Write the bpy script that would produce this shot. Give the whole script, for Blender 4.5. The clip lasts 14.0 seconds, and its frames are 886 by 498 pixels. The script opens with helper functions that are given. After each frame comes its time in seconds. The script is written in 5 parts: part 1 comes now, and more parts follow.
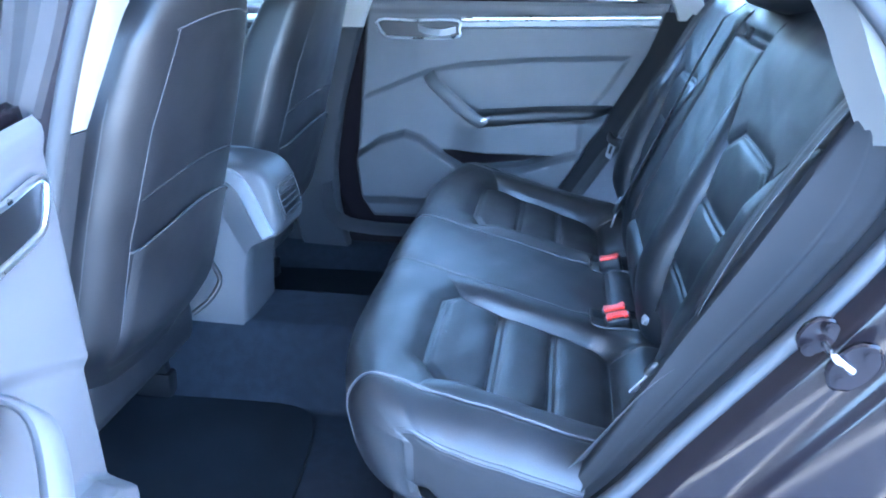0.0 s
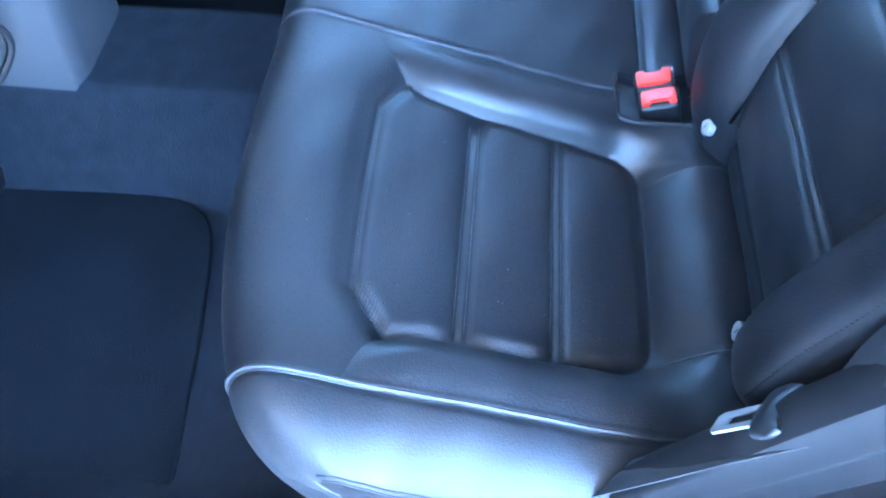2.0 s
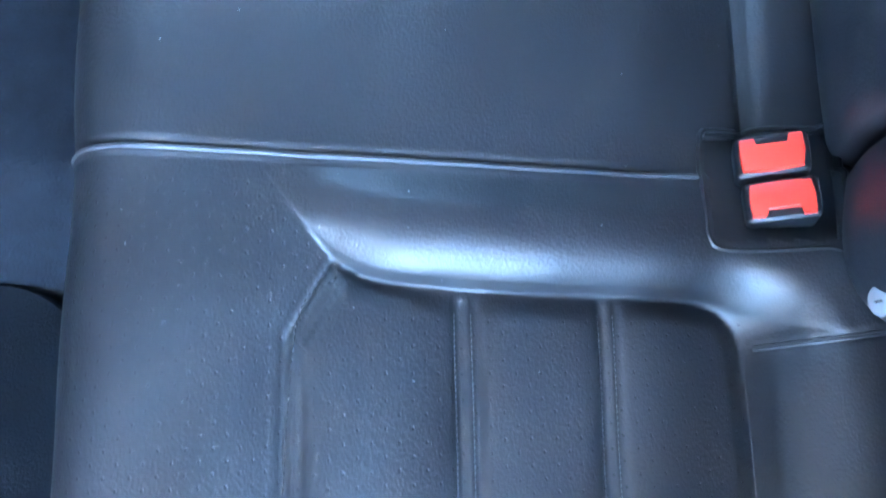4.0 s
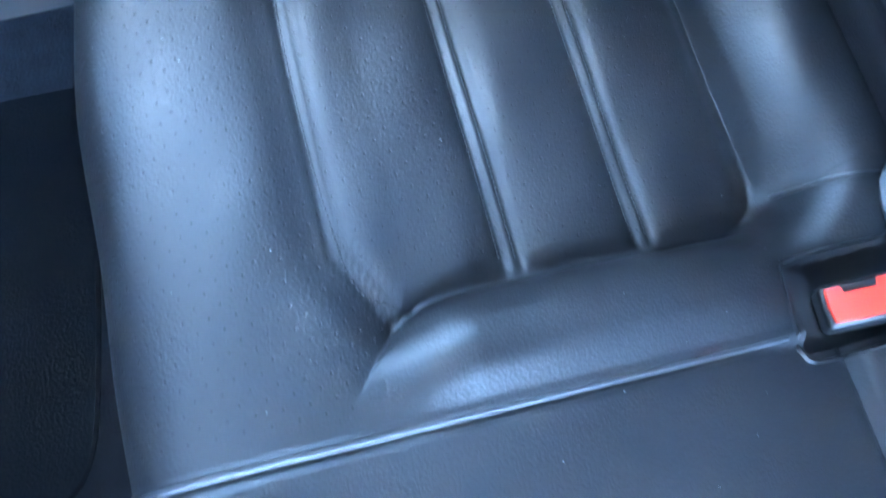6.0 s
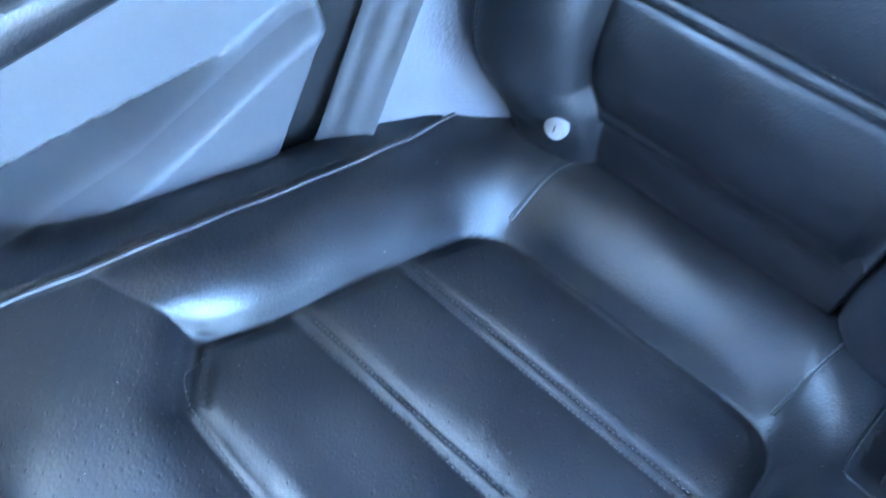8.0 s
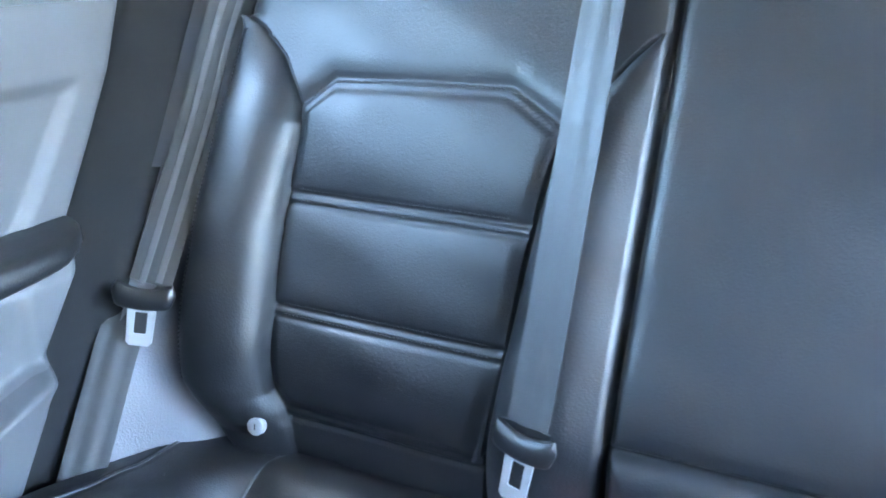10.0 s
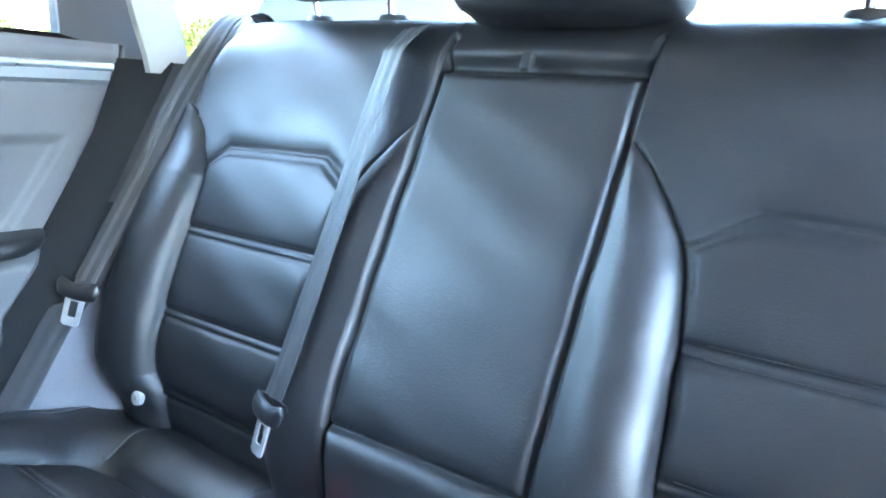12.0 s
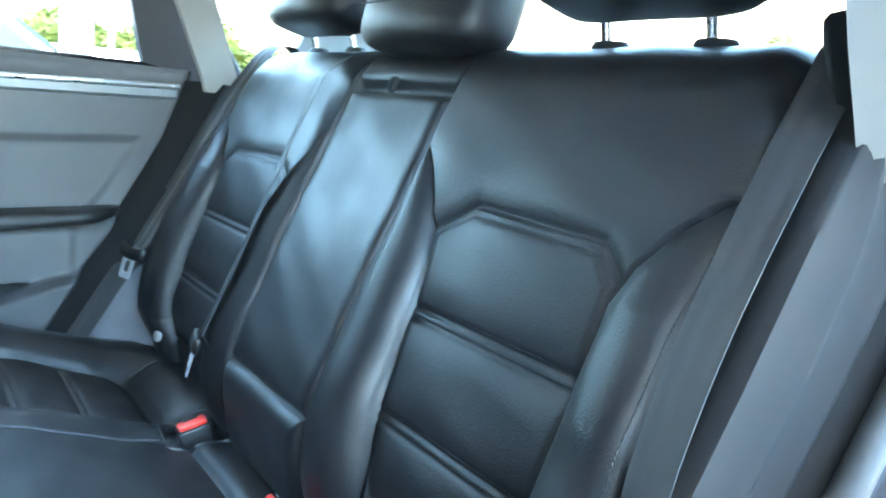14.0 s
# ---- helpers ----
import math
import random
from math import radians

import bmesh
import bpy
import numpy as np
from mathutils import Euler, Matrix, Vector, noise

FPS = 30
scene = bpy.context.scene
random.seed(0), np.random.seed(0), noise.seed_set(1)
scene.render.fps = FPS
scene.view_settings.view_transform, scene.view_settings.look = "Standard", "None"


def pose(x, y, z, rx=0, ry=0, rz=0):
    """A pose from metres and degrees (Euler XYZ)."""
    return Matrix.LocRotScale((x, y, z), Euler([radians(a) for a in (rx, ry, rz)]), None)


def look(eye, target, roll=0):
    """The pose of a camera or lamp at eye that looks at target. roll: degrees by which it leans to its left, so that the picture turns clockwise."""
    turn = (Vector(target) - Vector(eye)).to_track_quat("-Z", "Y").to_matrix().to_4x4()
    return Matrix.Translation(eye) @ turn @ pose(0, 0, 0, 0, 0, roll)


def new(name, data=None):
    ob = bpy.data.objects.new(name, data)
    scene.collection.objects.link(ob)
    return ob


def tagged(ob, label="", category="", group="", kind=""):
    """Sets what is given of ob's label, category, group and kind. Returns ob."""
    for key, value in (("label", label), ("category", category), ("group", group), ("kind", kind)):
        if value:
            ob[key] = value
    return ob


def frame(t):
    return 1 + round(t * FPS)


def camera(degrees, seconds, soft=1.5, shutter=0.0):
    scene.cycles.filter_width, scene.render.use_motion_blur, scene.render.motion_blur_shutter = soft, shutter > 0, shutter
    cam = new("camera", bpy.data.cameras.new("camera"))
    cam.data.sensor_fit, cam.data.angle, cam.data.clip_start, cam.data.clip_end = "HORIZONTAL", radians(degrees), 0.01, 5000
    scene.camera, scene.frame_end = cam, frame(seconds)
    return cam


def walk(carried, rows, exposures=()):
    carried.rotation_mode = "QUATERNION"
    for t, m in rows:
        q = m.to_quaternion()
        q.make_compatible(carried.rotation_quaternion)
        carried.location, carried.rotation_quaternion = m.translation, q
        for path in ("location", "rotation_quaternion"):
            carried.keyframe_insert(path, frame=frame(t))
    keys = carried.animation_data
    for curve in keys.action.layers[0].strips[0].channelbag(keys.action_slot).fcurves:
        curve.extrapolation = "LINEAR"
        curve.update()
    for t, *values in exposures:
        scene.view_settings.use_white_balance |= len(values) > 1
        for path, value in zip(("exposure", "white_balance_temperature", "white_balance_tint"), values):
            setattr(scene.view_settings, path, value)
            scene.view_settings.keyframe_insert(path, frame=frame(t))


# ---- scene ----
# Axes: x towards the rear of the car, y towards its right-hand side, z up; floor at z = 0.06.
cam = camera(58.05, 14.0, soft=1.9, shutter=0.3)
PATH = [
    (0, pose(0.4061, -1.6676, 1.0514, 68.98, -0.25, 8.47)),
    (0.5, pose(0.3822, -1.6664, 1.0604, 66.54, -0.27, 4.59)),
    (1, pose(0.3521, -1.4051, 1.0577, 60.47, -0.43, 3.56)),
    (1.5, pose(0.3503, -1.1318, 1.0867, 48.36, -0.36, 4.18)),
    (2, pose(0.3301, -0.9246, 1.0719, 34.76, 0.01, 4.73)),
    (2.2, pose(0.3176, -0.8422, 1.0414, 29.49, -0.47, 4.72)),
    (4.5, pose(0.3034, -0.2158, 0.8962, 10.99, 1.49, -3.99)),
    (5, pose(0.2777, -0.1321, 0.8901, 14.94, 0.28, -7.24)),
    (5.5, pose(0.2560, -0.0082, 0.8878, 15.01, 0.08, -10.51)),
    (6, pose(0.2287, 0.1070, 0.8780, 16.80, -0.35, -14.74)),
    (6.5, pose(0.2175, 0.1946, 0.8593, 20.20, -0.68, -20.42)),
    (7, pose(0.1609, 0.2545, 0.8637, 23.13, -2.12, -27.73)),
    (7.5, pose(0.1517, 0.2624, 0.8364, 29.90, -2.89, -36.52)),
    (8, pose(0.1365, 0.2578, 0.8450, 38.41, -2.66, -46.11)),
    (8.5, pose(0.0945, 0.2258, 0.8320, 51.92, -1.37, -57.76)),
    (9, pose(0.0619, 0.1987, 0.8561, 61.84, -1.19, -66.62)),
    (9.2, pose(0.0400, 0.1820, 0.8663, 65.30, -1.45, -69.95)),
    (11.3, pose(-0.0819, -0.3386, 0.8569, 78.16, -3.46, -55.31)),
    (11.5, pose(-0.0741, -0.3753, 0.8524, 78.53, -3.68, -54.58)),
    (12, pose(-0.0439, -0.4913, 0.8362, 79.55, -3.90, -52.41)),
    (12.5, pose(-0.0147, -0.6296, 0.8254, 80.59, -4.20, -50.76)),
    (13, pose(0.0291, -0.7778, 0.8068, 81.73, -4.62, -48.09)),
    (13.5, pose(0.0942, -0.8999, 0.8367, 80.98, -4.85, -43.41)),
    (14, pose(0.1614, -1.0023, 0.8543, 80.33, -5.45, -34.39)),
]
EXPOSURES = [(0, 6.15, 5200, 6), (0.5, 5.95, 5220, 6), (1.5, 6.75, 5150, 6), (2, 6.9, 4950, 5), (4.4, 7.34, 5620, 3), (5.5, 7.66, 5600, 2), (7.5, 8.1, 5300, 4), (8.5, 7.65, 5400, 3), (9, 7.76, 6100, 5), (11.5, 7.40, 6600, 3), (13, 7.22, 6500, 0), (14, 6.42, 6500, -8)]
walk(cam, PATH, EXPOSURES)

# ---- sky and sun ----
world = bpy.data.worlds.new("sky")
scene.world = world
world.use_nodes = True
wn = world.node_tree.nodes
sky = wn.new("ShaderNodeTexSky")
sky.sky_type, sky.sun_disc = "NISHITA", False
SUN_EL, SUN_AZ = radians(84), radians(-90)      # the sun stands almost overhead, on the car's right
sky.sun_elevation, sky.sun_rotation = SUN_EL, radians(90) + SUN_AZ
world.node_tree.links.new(sky.outputs[0], wn["Background"].inputs[0])
wn["Background"].inputs[1].default_value = 0.15
sun = new("sun", bpy.data.lights.new("sun", "SUN"))
sun.data.energy, sun.data.angle, sun.data.color = 2.6, radians(0.5), (1.0, 0.95, 0.88)
sun_dir = Vector((math.cos(SUN_EL) * math.cos(SUN_AZ), -math.cos(SUN_EL) * math.sin(SUN_AZ), math.sin(SUN_EL)))
sun.matrix_world = look(sun_dir * 20, (0, 0, 0))


# ---- materials ----
def material(name, color, rough=0.5, metal=0.0, bump=0.0, scale=400.0, vary=0.12, vary_scale=9.0, kind="noise", wear=0.0, sheen=0.0, coat=0.0, spec=0.5):
    m = bpy.data.materials.new(name)
    m.use_nodes = True
    n, l = m.node_tree.nodes, m.node_tree.links
    p = n["Principled BSDF"]
    p.inputs["Roughness"].default_value, p.inputs["Metallic"].default_value = rough, metal
    p.inputs["Specular IOR Level"].default_value = spec
    p.inputs["Sheen Weight"].default_value = sheen
    p.inputs["Coat Weight"].default_value, p.inputs["Coat Roughness"].default_value = coat, 0.06
    co = n.new("ShaderNodeTexCoord")
    big = n.new("ShaderNodeTexNoise")
    big.inputs["Scale"].default_value, big.inputs["Detail"].default_value = vary_scale, 5
    l.new(co.outputs["Object"], big.inputs["Vector"])
    ramp = n.new("ShaderNodeMapRange")
    ramp.inputs["From Min"].default_value, ramp.inputs["From Max"].default_value = 0.3, 0.7
    ramp.inputs["To Min"].default_value, ramp.inputs["To Max"].default_value = 1 - vary, 1 + vary
    l.new(big.outputs["Fac"], ramp.inputs["Value"])
    mul = n.new("ShaderNodeMix")
    mul.data_type, mul.blend_type = "RGBA", "MULTIPLY"
    mul.inputs[0].default_value = 1.0
    mul.inputs[6].default_value = (*color, 1)
    l.new(ramp.outputs[0], mul.inputs[7])
    l.new(mul.outputs[2], p.inputs["Base Color"])
    rr = n.new("ShaderNodeMapRange")
    rr.inputs["From Min"].default_value, rr.inputs["From Max"].default_value = 0.3, 0.7
    rr.inputs["To Min"].default_value, rr.inputs["To Max"].default_value = max(0.02, rough - 0.06 - wear), min(1, rough + 0.06)
    l.new(big.outputs["Fac"], rr.inputs["Value"])
    l.new(rr.outputs[0], p.inputs["Roughness"])
    if bump:
        if kind == "leather":
            f = n.new("ShaderNodeTexVoronoi")
            f.feature = "SMOOTH_F1"
            f.inputs["Smoothness"].default_value = 0.6
            f.inputs["Scale"].default_value = scale
            warp = n.new("ShaderNodeTexNoise")
            warp.inputs["Scale"].default_value, warp.inputs["Detail"].default_value = scale * 0.35, 3
            l.new(co.outputs["Object"], warp.inputs["Vector"])
            mixv = n.new("ShaderNodeMix")
            mixv.data_type = "RGBA"
            mixv.blend_type = "LINEAR_LIGHT"
            mixv.inputs[0].default_value = 1.2 / scale
            l.new(co.outputs["Object"], mixv.inputs[6])
            l.new(warp.outputs["Color"], mixv.inputs[7])
            l.new(mixv.outputs[2], f.inputs["Vector"])
            out = f.outputs["Distance"]
        else:
            f = n.new("ShaderNodeTexNoise")
            f.inputs["Scale"].default_value, f.inputs["Detail"].default_value = scale, 4
            l.new(co.outputs["Object"], f.inputs["Vector"])
            out = f.outputs["Fac"]
        b = n.new("ShaderNodeBump")
        b.inputs["Strength"].default_value, b.inputs["Distance"].default_value = bump, 0.35 / scale
        l.new(out, b.inputs["Height"])
        l.new(b.outputs[0], p.inputs["Normal"])
        if kind == "leather":       # fine creases and slack over the grain
            crease = n.new("ShaderNodeTexNoise")
            crease.inputs["Scale"].default_value, crease.inputs["Detail"].default_value = scale * 0.10, 6
            crease.inputs["Roughness"].default_value, crease.inputs["Distortion"].default_value = 0.65, 1.2
            l.new(co.outputs["Object"], crease.inputs["Vector"])
            b2 = n.new("ShaderNodeBump")
            b2.inputs["Strength"].default_value, b2.inputs["Distance"].default_value = 0.10, 0.0012
            l.new(crease.outputs["Fac"], b2.inputs["Height"])
            l.new(b2.outputs[0], b.inputs["Normal"])
    return m


LEATHER = material("black_leather", (0.009, 0.009, 0.0105), 0.50, bump=0.33, scale=500, vary=0.18, kind="leather", wear=0.06)
INSERT = material("black_insert_leather", (0.008, 0.008, 0.0095), 0.50, bump=0.34, scale=520, vary=0.18, kind="leather", wear=0.05)
SEAM = material("dark_seam", (0.012, 0.012, 0.013), 0.7, vary=0.1)
THREAD = material("grey_thread", (0.17, 0.17, 0.18), 0.5, vary=0.2, vary_scale=80)
GREYSEAM = material("dull_grey_thread", (0.07, 0.07, 0.075), 0.6, vary=0.2, vary_scale=80)
# welt paler than the leather, to carry the light its edge catches
LIT_WELT = material("lit_welt_grey", (0.050, 0.050, 0.055), 0.38, bump=0.5, scale=700, vary=0.15, vary_scale=60)
PLASTIC = material("dark_grey_plastic", (0.024, 0.024, 0.027), 0.66, bump=0.35, scale=900, vary=0.08, spec=0.35)
SOFT = material("soft_dark_grey_trim", (0.072, 0.072, 0.077), 0.55, bump=0.35, scale=800, vary=0.1)
GREYTRIM = material("grey_textured_side_trim", (0.10, 0.10, 0.112), 0.75, bump=0.8, scale=420, vary=0.15, sheen=0.2)
# same trim as PILLAR, darker to hold the shade of the open side
SHADED_PILLAR = material("shaded_pillar_trim", (0.085, 0.081, 0.076), 0.8, bump=0.3, scale=700, vary=0.05)
PILLAR = material("light_grey_pillar_trim", (0.27, 0.26, 0.245), 0.75, bump=0.3, scale=700, vary=0.05)
CARPET = material("black_carpet", (0.012, 0.014, 0.018), 0.95, bump=1.0, scale=330, vary=0.25, vary_scale=40, spec=0.06)
MAT = material("black_carpet_mat", (0.006, 0.0075, 0.0095), 0.95, bump=1.0, scale=380, vary=0.3, vary_scale=10, spec=0.06)
WEB = material("belt_webbing", (0.028, 0.028, 0.030), 0.55, bump=0.6, scale=900, vary=0.12, vary_scale=40)
RED = material("red_plastic", (0.72, 0.030, 0.014), 0.38, vary=0.06, vary_scale=60)
BLACK = material("black_plastic", (0.006, 0.006, 0.007), 0.42, bump=0.15, scale=900, vary=0.1)
WEB_GLINT = material("belt_glint_stripe", (0.070, 0.070, 0.073), 0.6, bump=0.6, scale=900, vary=0.12, vary_scale=40)
STEEL = material("bright_latch_steel", (0.40, 0.40, 0.41), 0.5, metal=0.65, vary=0.05, vary_scale=60)
CHROME = material("brushed_steel", (0.60, 0.60, 0.62), 0.24, metal=1.0, vary=0.05, vary_scale=60)
SILVER = material("silver_trim", (0.62, 0.64, 0.67), 0.30, metal=1.0, vary=0.04, vary_scale=30)
CONSOLE = material("grey_console_plastic", (0.036, 0.036, 0.039), 0.55, bump=0.3, scale=900, vary=0.08)
BUTTON = material("grey_button", (0.24, 0.24, 0.25), 0.5, vary=0.08, vary_scale=90)
PAINT = material("black_car_paint", (0.008, 0.006, 0.007), 0.10, vary=0.1, spec=0.16)
SIDE = material("matte_black_side_trim", (0.014, 0.014, 0.015), 0.8, bump=0.4, scale=900, vary=0.12, spec=0.12)
POCKET = material("dark_grey_pocket_plastic", (0.05, 0.05, 0.054), 0.6, bump=0.35, scale=900, vary=0.1)
RUBBER = material("grey_black_rubber", (0.025, 0.026, 0.029), 0.68, vary=0.12, vary_scale=25)
LINER = material("light_headliner", (0.74, 0.72, 0.69), 0.95, bump=0.4, scale=500, vary=0.05)
GROUND = material("pale_concrete_yard", (0.50, 0.485, 0.455), 0.9, bump=0.5, scale=20, vary=0.2, vary_scale=0.6)
SAND = material("dry_tan_earth", (0.19, 0.145, 0.095), 0.95, bump=0.8, scale=3, vary=0.25, vary_scale=0.35)
LEAF = material("yellow_green_leaves", (0.046, 0.056, 0.008), 0.7, vary=0.4, vary_scale=3, spec=0.15)
DARKGLASS = material("dark_car_glass", (0.02, 0.024, 0.028), 0.08, vary=0.05)
POST = material("grey_post_concrete", (0.17, 0.165, 0.16), 0.85, bump=0.4, scale=30, vary=0.15)
SCRUB = material("dry_scrub", (0.16, 0.15, 0.07), 0.8, vary=0.4, vary_scale=2)
WHITE = material("white_car_paint", (0.78, 0.78, 0.78), 0.25, vary=0.03, coat=0.6)
SATIN = material("satin_grey_trim", (0.20, 0.21, 0.225), 0.45, metal=0.5, vary=0.05, vary_scale=30)
SILVERCAR = material("silver_car_paint", (0.11, 0.125, 0.13), 0.3, vary=0.03, coat=0.6)
CONCRETE = material("grey_concrete", (0.38, 0.37, 0.36), 0.85, bump=0.4, scale=30, vary=0.15)
GREYWALL = material("grey_blocker_wall", (0.24, 0.26, 0.29), 0.9, bump=0.5, scale=30, vary=0.1, vary_scale=1)
WALL = material("dark_blocker_wall", (0.11, 0.105, 0.10), 0.9, bump=0.5, scale=30, vary=0.1, vary_scale=1)


def glass_material(name, tint):
    m = bpy.data.materials.new(name)
    m.use_nodes = True
    n, l = m.node_tree.nodes, m.node_tree.links
    n.remove(n["Principled BSDF"])
    mix, clear, gloss, fr = (n.new("ShaderNode" + k) for k in ("MixShader", "BsdfTransparent", "BsdfGlossy", "Fresnel"))
    clear.inputs[0].default_value = (*tint, 1)
    gloss.inputs["Roughness"].default_value = 0.02
    fr.inputs[0].default_value = 1.45
    l.new(fr.outputs[0], mix.inputs[0])
    l.new(clear.outputs[0], mix.inputs[1])
    l.new(gloss.outputs[0], mix.inputs[2])
    l.new(mix.outputs[0], n["Material Output"].inputs[0])
    return m


GLASS = glass_material("tinted_window_glass", (0.50, 0.55, 0.54))

# perforated leather: rows of small round holes, set out in metres by the sheet's own coordinates
def perforated(base, name, reach, pitch, size):
    m = base.copy()
    m.name = name
    n, l = m.node_tree.nodes, m.node_tree.links

    def math_node(op, a, b, c=0.0):
        k = n.new("ShaderNodeMath")
        k.operation = op
        l.new(a, k.inputs[0])
        if isinstance(b, float):
            k.inputs[1].default_value = b
        else:
            l.new(b, k.inputs[1])
        k.inputs[2].default_value = c
        return k.outputs[0]
    uv = n.new("ShaderNodeUVMap")
    sc = n.new("ShaderNodeVectorMath")
    sc.operation = "SCALE"
    sc.inputs[3].default_value = 1 / pitch
    l.new(uv.outputs[0], sc.inputs[0])
    rot = n.new("ShaderNodeVectorRotate")
    rot.inputs["Angle"].default_value = radians(45)
    l.new(sc.outputs[0], rot.inputs["Vector"])
    vo = n.new("ShaderNodeTexVoronoi")
    vo.voronoi_dimensions = "2D"
    vo.inputs["Scale"].default_value, vo.inputs["Randomness"].default_value = 1.0, 0.0
    l.new(rot.outputs[0], vo.inputs["Vector"])
    hole = math_node("LESS_THAN", vo.outputs["Distance"], size)
    sep = n.new("ShaderNodeSeparateXYZ")
    l.new(uv.outputs[0], sep.inputs[0])
    away = math_node("ABSOLUTE", sep.outputs[1], 0.0)
    near = math_node("COMPARE", away, 0.385, reach)
    hole = math_node("MULTIPLY", hole, near)
    p = n["Principled BSDF"]
    old = p.inputs["Base Color"].links[0].from_socket
    dark = n.new("ShaderNodeMix")
    dark.data_type = "RGBA"
    dark.inputs[7].default_value = (0.004, 0.004, 0.004, 1)
    l.new(hole, dark.inputs[0])
    l.new(old, dark.inputs[6])
    l.new(dark.outputs[2], p.inputs["Base Color"])
    dull = n.new("ShaderNodeMix")
    dull.data_type = "FLOAT"
    dull.inputs[3].default_value = 1.0
    l.new(hole, dull.inputs[0])
    l.new(p.inputs["Roughness"].links[0].from_socket, dull.inputs[2])
    l.new(dull.outputs[0], p.inputs["Roughness"])
    bump = n.new("ShaderNodeBump")
    bump.inputs["Strength"].default_value, bump.inputs["Distance"].default_value = 0.5, 0.0008
    bump.invert = True
    soft = n.new("ShaderNodeMapRange")
    soft.inputs["From Min"].default_value, soft.inputs["From Max"].default_value = size * 1.9, size * 0.4
    l.new(vo.outputs["Distance"], soft.inputs["Value"])
    l.new(math_node("MULTIPLY", soft.outputs[0], near), bump.inputs["Height"])
    l.new(p.inputs["Normal"].links[0].from_socket, bump.inputs["Normal"])
    l.new(bump.outputs[0], p.inputs["Normal"])
    return m


PERF = perforated(LEATHER, "perforated_black_leather", 0.225, 0.0105, 0.055)
PERF_INSERT = perforated(INSERT, "perforated_insert_leather", 0.14, 0.0125, 0.046)


# ---- builders ----
def link_mesh(name, verts, faces, mat, parent=None, label="", smooth=True, normals=None, uvs=None):
    me = bpy.data.meshes.new(name)
    me.from_pydata([tuple(v) for v in verts], [], [tuple(f) for f in faces])
    me.materials.append(mat)
    if uvs is not None:
        layer = me.uv_layers.new(name="UVMap")
        loops = np.zeros(len(me.loops), dtype=np.int32)
        me.loops.foreach_get("vertex_index", loops)
        layer.data.foreach_set("uv", np.asarray(uvs, dtype=np.float32)[loops].ravel())
    if smooth:
        me.polygons.foreach_set("use_smooth", [True] * len(me.polygons))
    me.update()
    if normals is not None:
        me.normals_split_custom_set_from_vertices([tuple(v) for v in normals])
    ob = new(name, me)
    if parent is not None:
        ob.parent = parent
    if label:
        ob["label"] = label
    return ob


def part(name, bm, mat, parent=None, label="", smooth=True, sharp=35):
    bmesh.ops.recalc_face_normals(bm, faces=bm.faces)
    me = bpy.data.meshes.new(name)
    bm.to_mesh(me)
    bm.free()
    me.materials.append(mat)
    if smooth:
        me.polygons.foreach_set("use_smooth", [True] * len(me.polygons))
        me.set_sharp_from_angle(angle=radians(sharp))
    ob = new(name, me)
    if parent is not None:
        ob.parent = parent
    if label:
        ob["label"] = label
    return ob


def thing(name, label, category, group="", kind=""):
    return tagged(new(name), label, category, group, kind)


def box(bm, lo, hi, bevel=0.004, seg=3, m=None):
    lo, hi = Vector(lo), Vector(hi)
    made = bmesh.ops.create_cube(bm, size=1)["verts"]
    bmesh.ops.scale(bm, vec=hi - lo, verts=made)
    bmesh.ops.translate(bm, vec=(lo + hi) / 2, verts=made)
    if bevel:
        edges = list({e for v in made for e in v.link_edges})
        out = bmesh.ops.bevel(bm, geom=edges, offset=bevel, segments=seg, affect="EDGES", profile=0.5)
        made = list({v for f in out["faces"] for v in f.verts} | {v for v in made if v.is_valid})
    if m is not None:
        bmesh.ops.transform(bm, matrix=m, verts=made)
    return made


def cyl(bm, a, b, r, r2=None, seg=16, bevel=0.0):
    a, b = Vector(a), Vector(b)
    d = b - a
    m = Matrix.Translation((a + b) / 2) @ d.to_track_quat("Z", "Y").to_matrix().to_4x4()
    out = bmesh.ops.create_cone(bm, cap_ends=True, segments=seg, radius1=r, radius2=r if r2 is None else r2, depth=d.length, matrix=m)
    if bevel:
        caps = [f for f in bm.faces if len(f.verts) == seg and any(v in out["verts"] for v in f.verts)]
        edges = list({e for f in caps for e in f.edges})
        bmesh.ops.bevel(bm, geom=edges, offset=bevel, segments=2, affect="EDGES", profile=0.5)
    return out["verts"]


def spline(points, count):
    """Catmull-Rom through points, evenly spaced along its length."""
    p = np.array(points, dtype=float)
    q = np.vstack([2 * p[0] - p[1], p, 2 * p[-1] - p[-2]])
    out = []
    for i in range(1, len(q) - 2):
        t = np.linspace(0, 1, 24, endpoint=False)[:, None]
        a, b, c, d = q[i - 1], q[i], q[i + 1], q[i + 2]
        out.append(0.5 * (2 * b + (c - a) * t + (2 * a - 5 * b + 4 * c - d) * t ** 2 + (3 * b - a - 3 * c + d) * t ** 3))
    out = np.vstack(out + [p[-1:]])
    s = np.r_[0, np.cumsum(np.linalg.norm(np.diff(out, axis=0), axis=1))]
    u = np.linspace(0, s[-1], count)
    return np.stack([np.interp(u, s, out[:, k]) for k in range(out.shape[1])], 1)


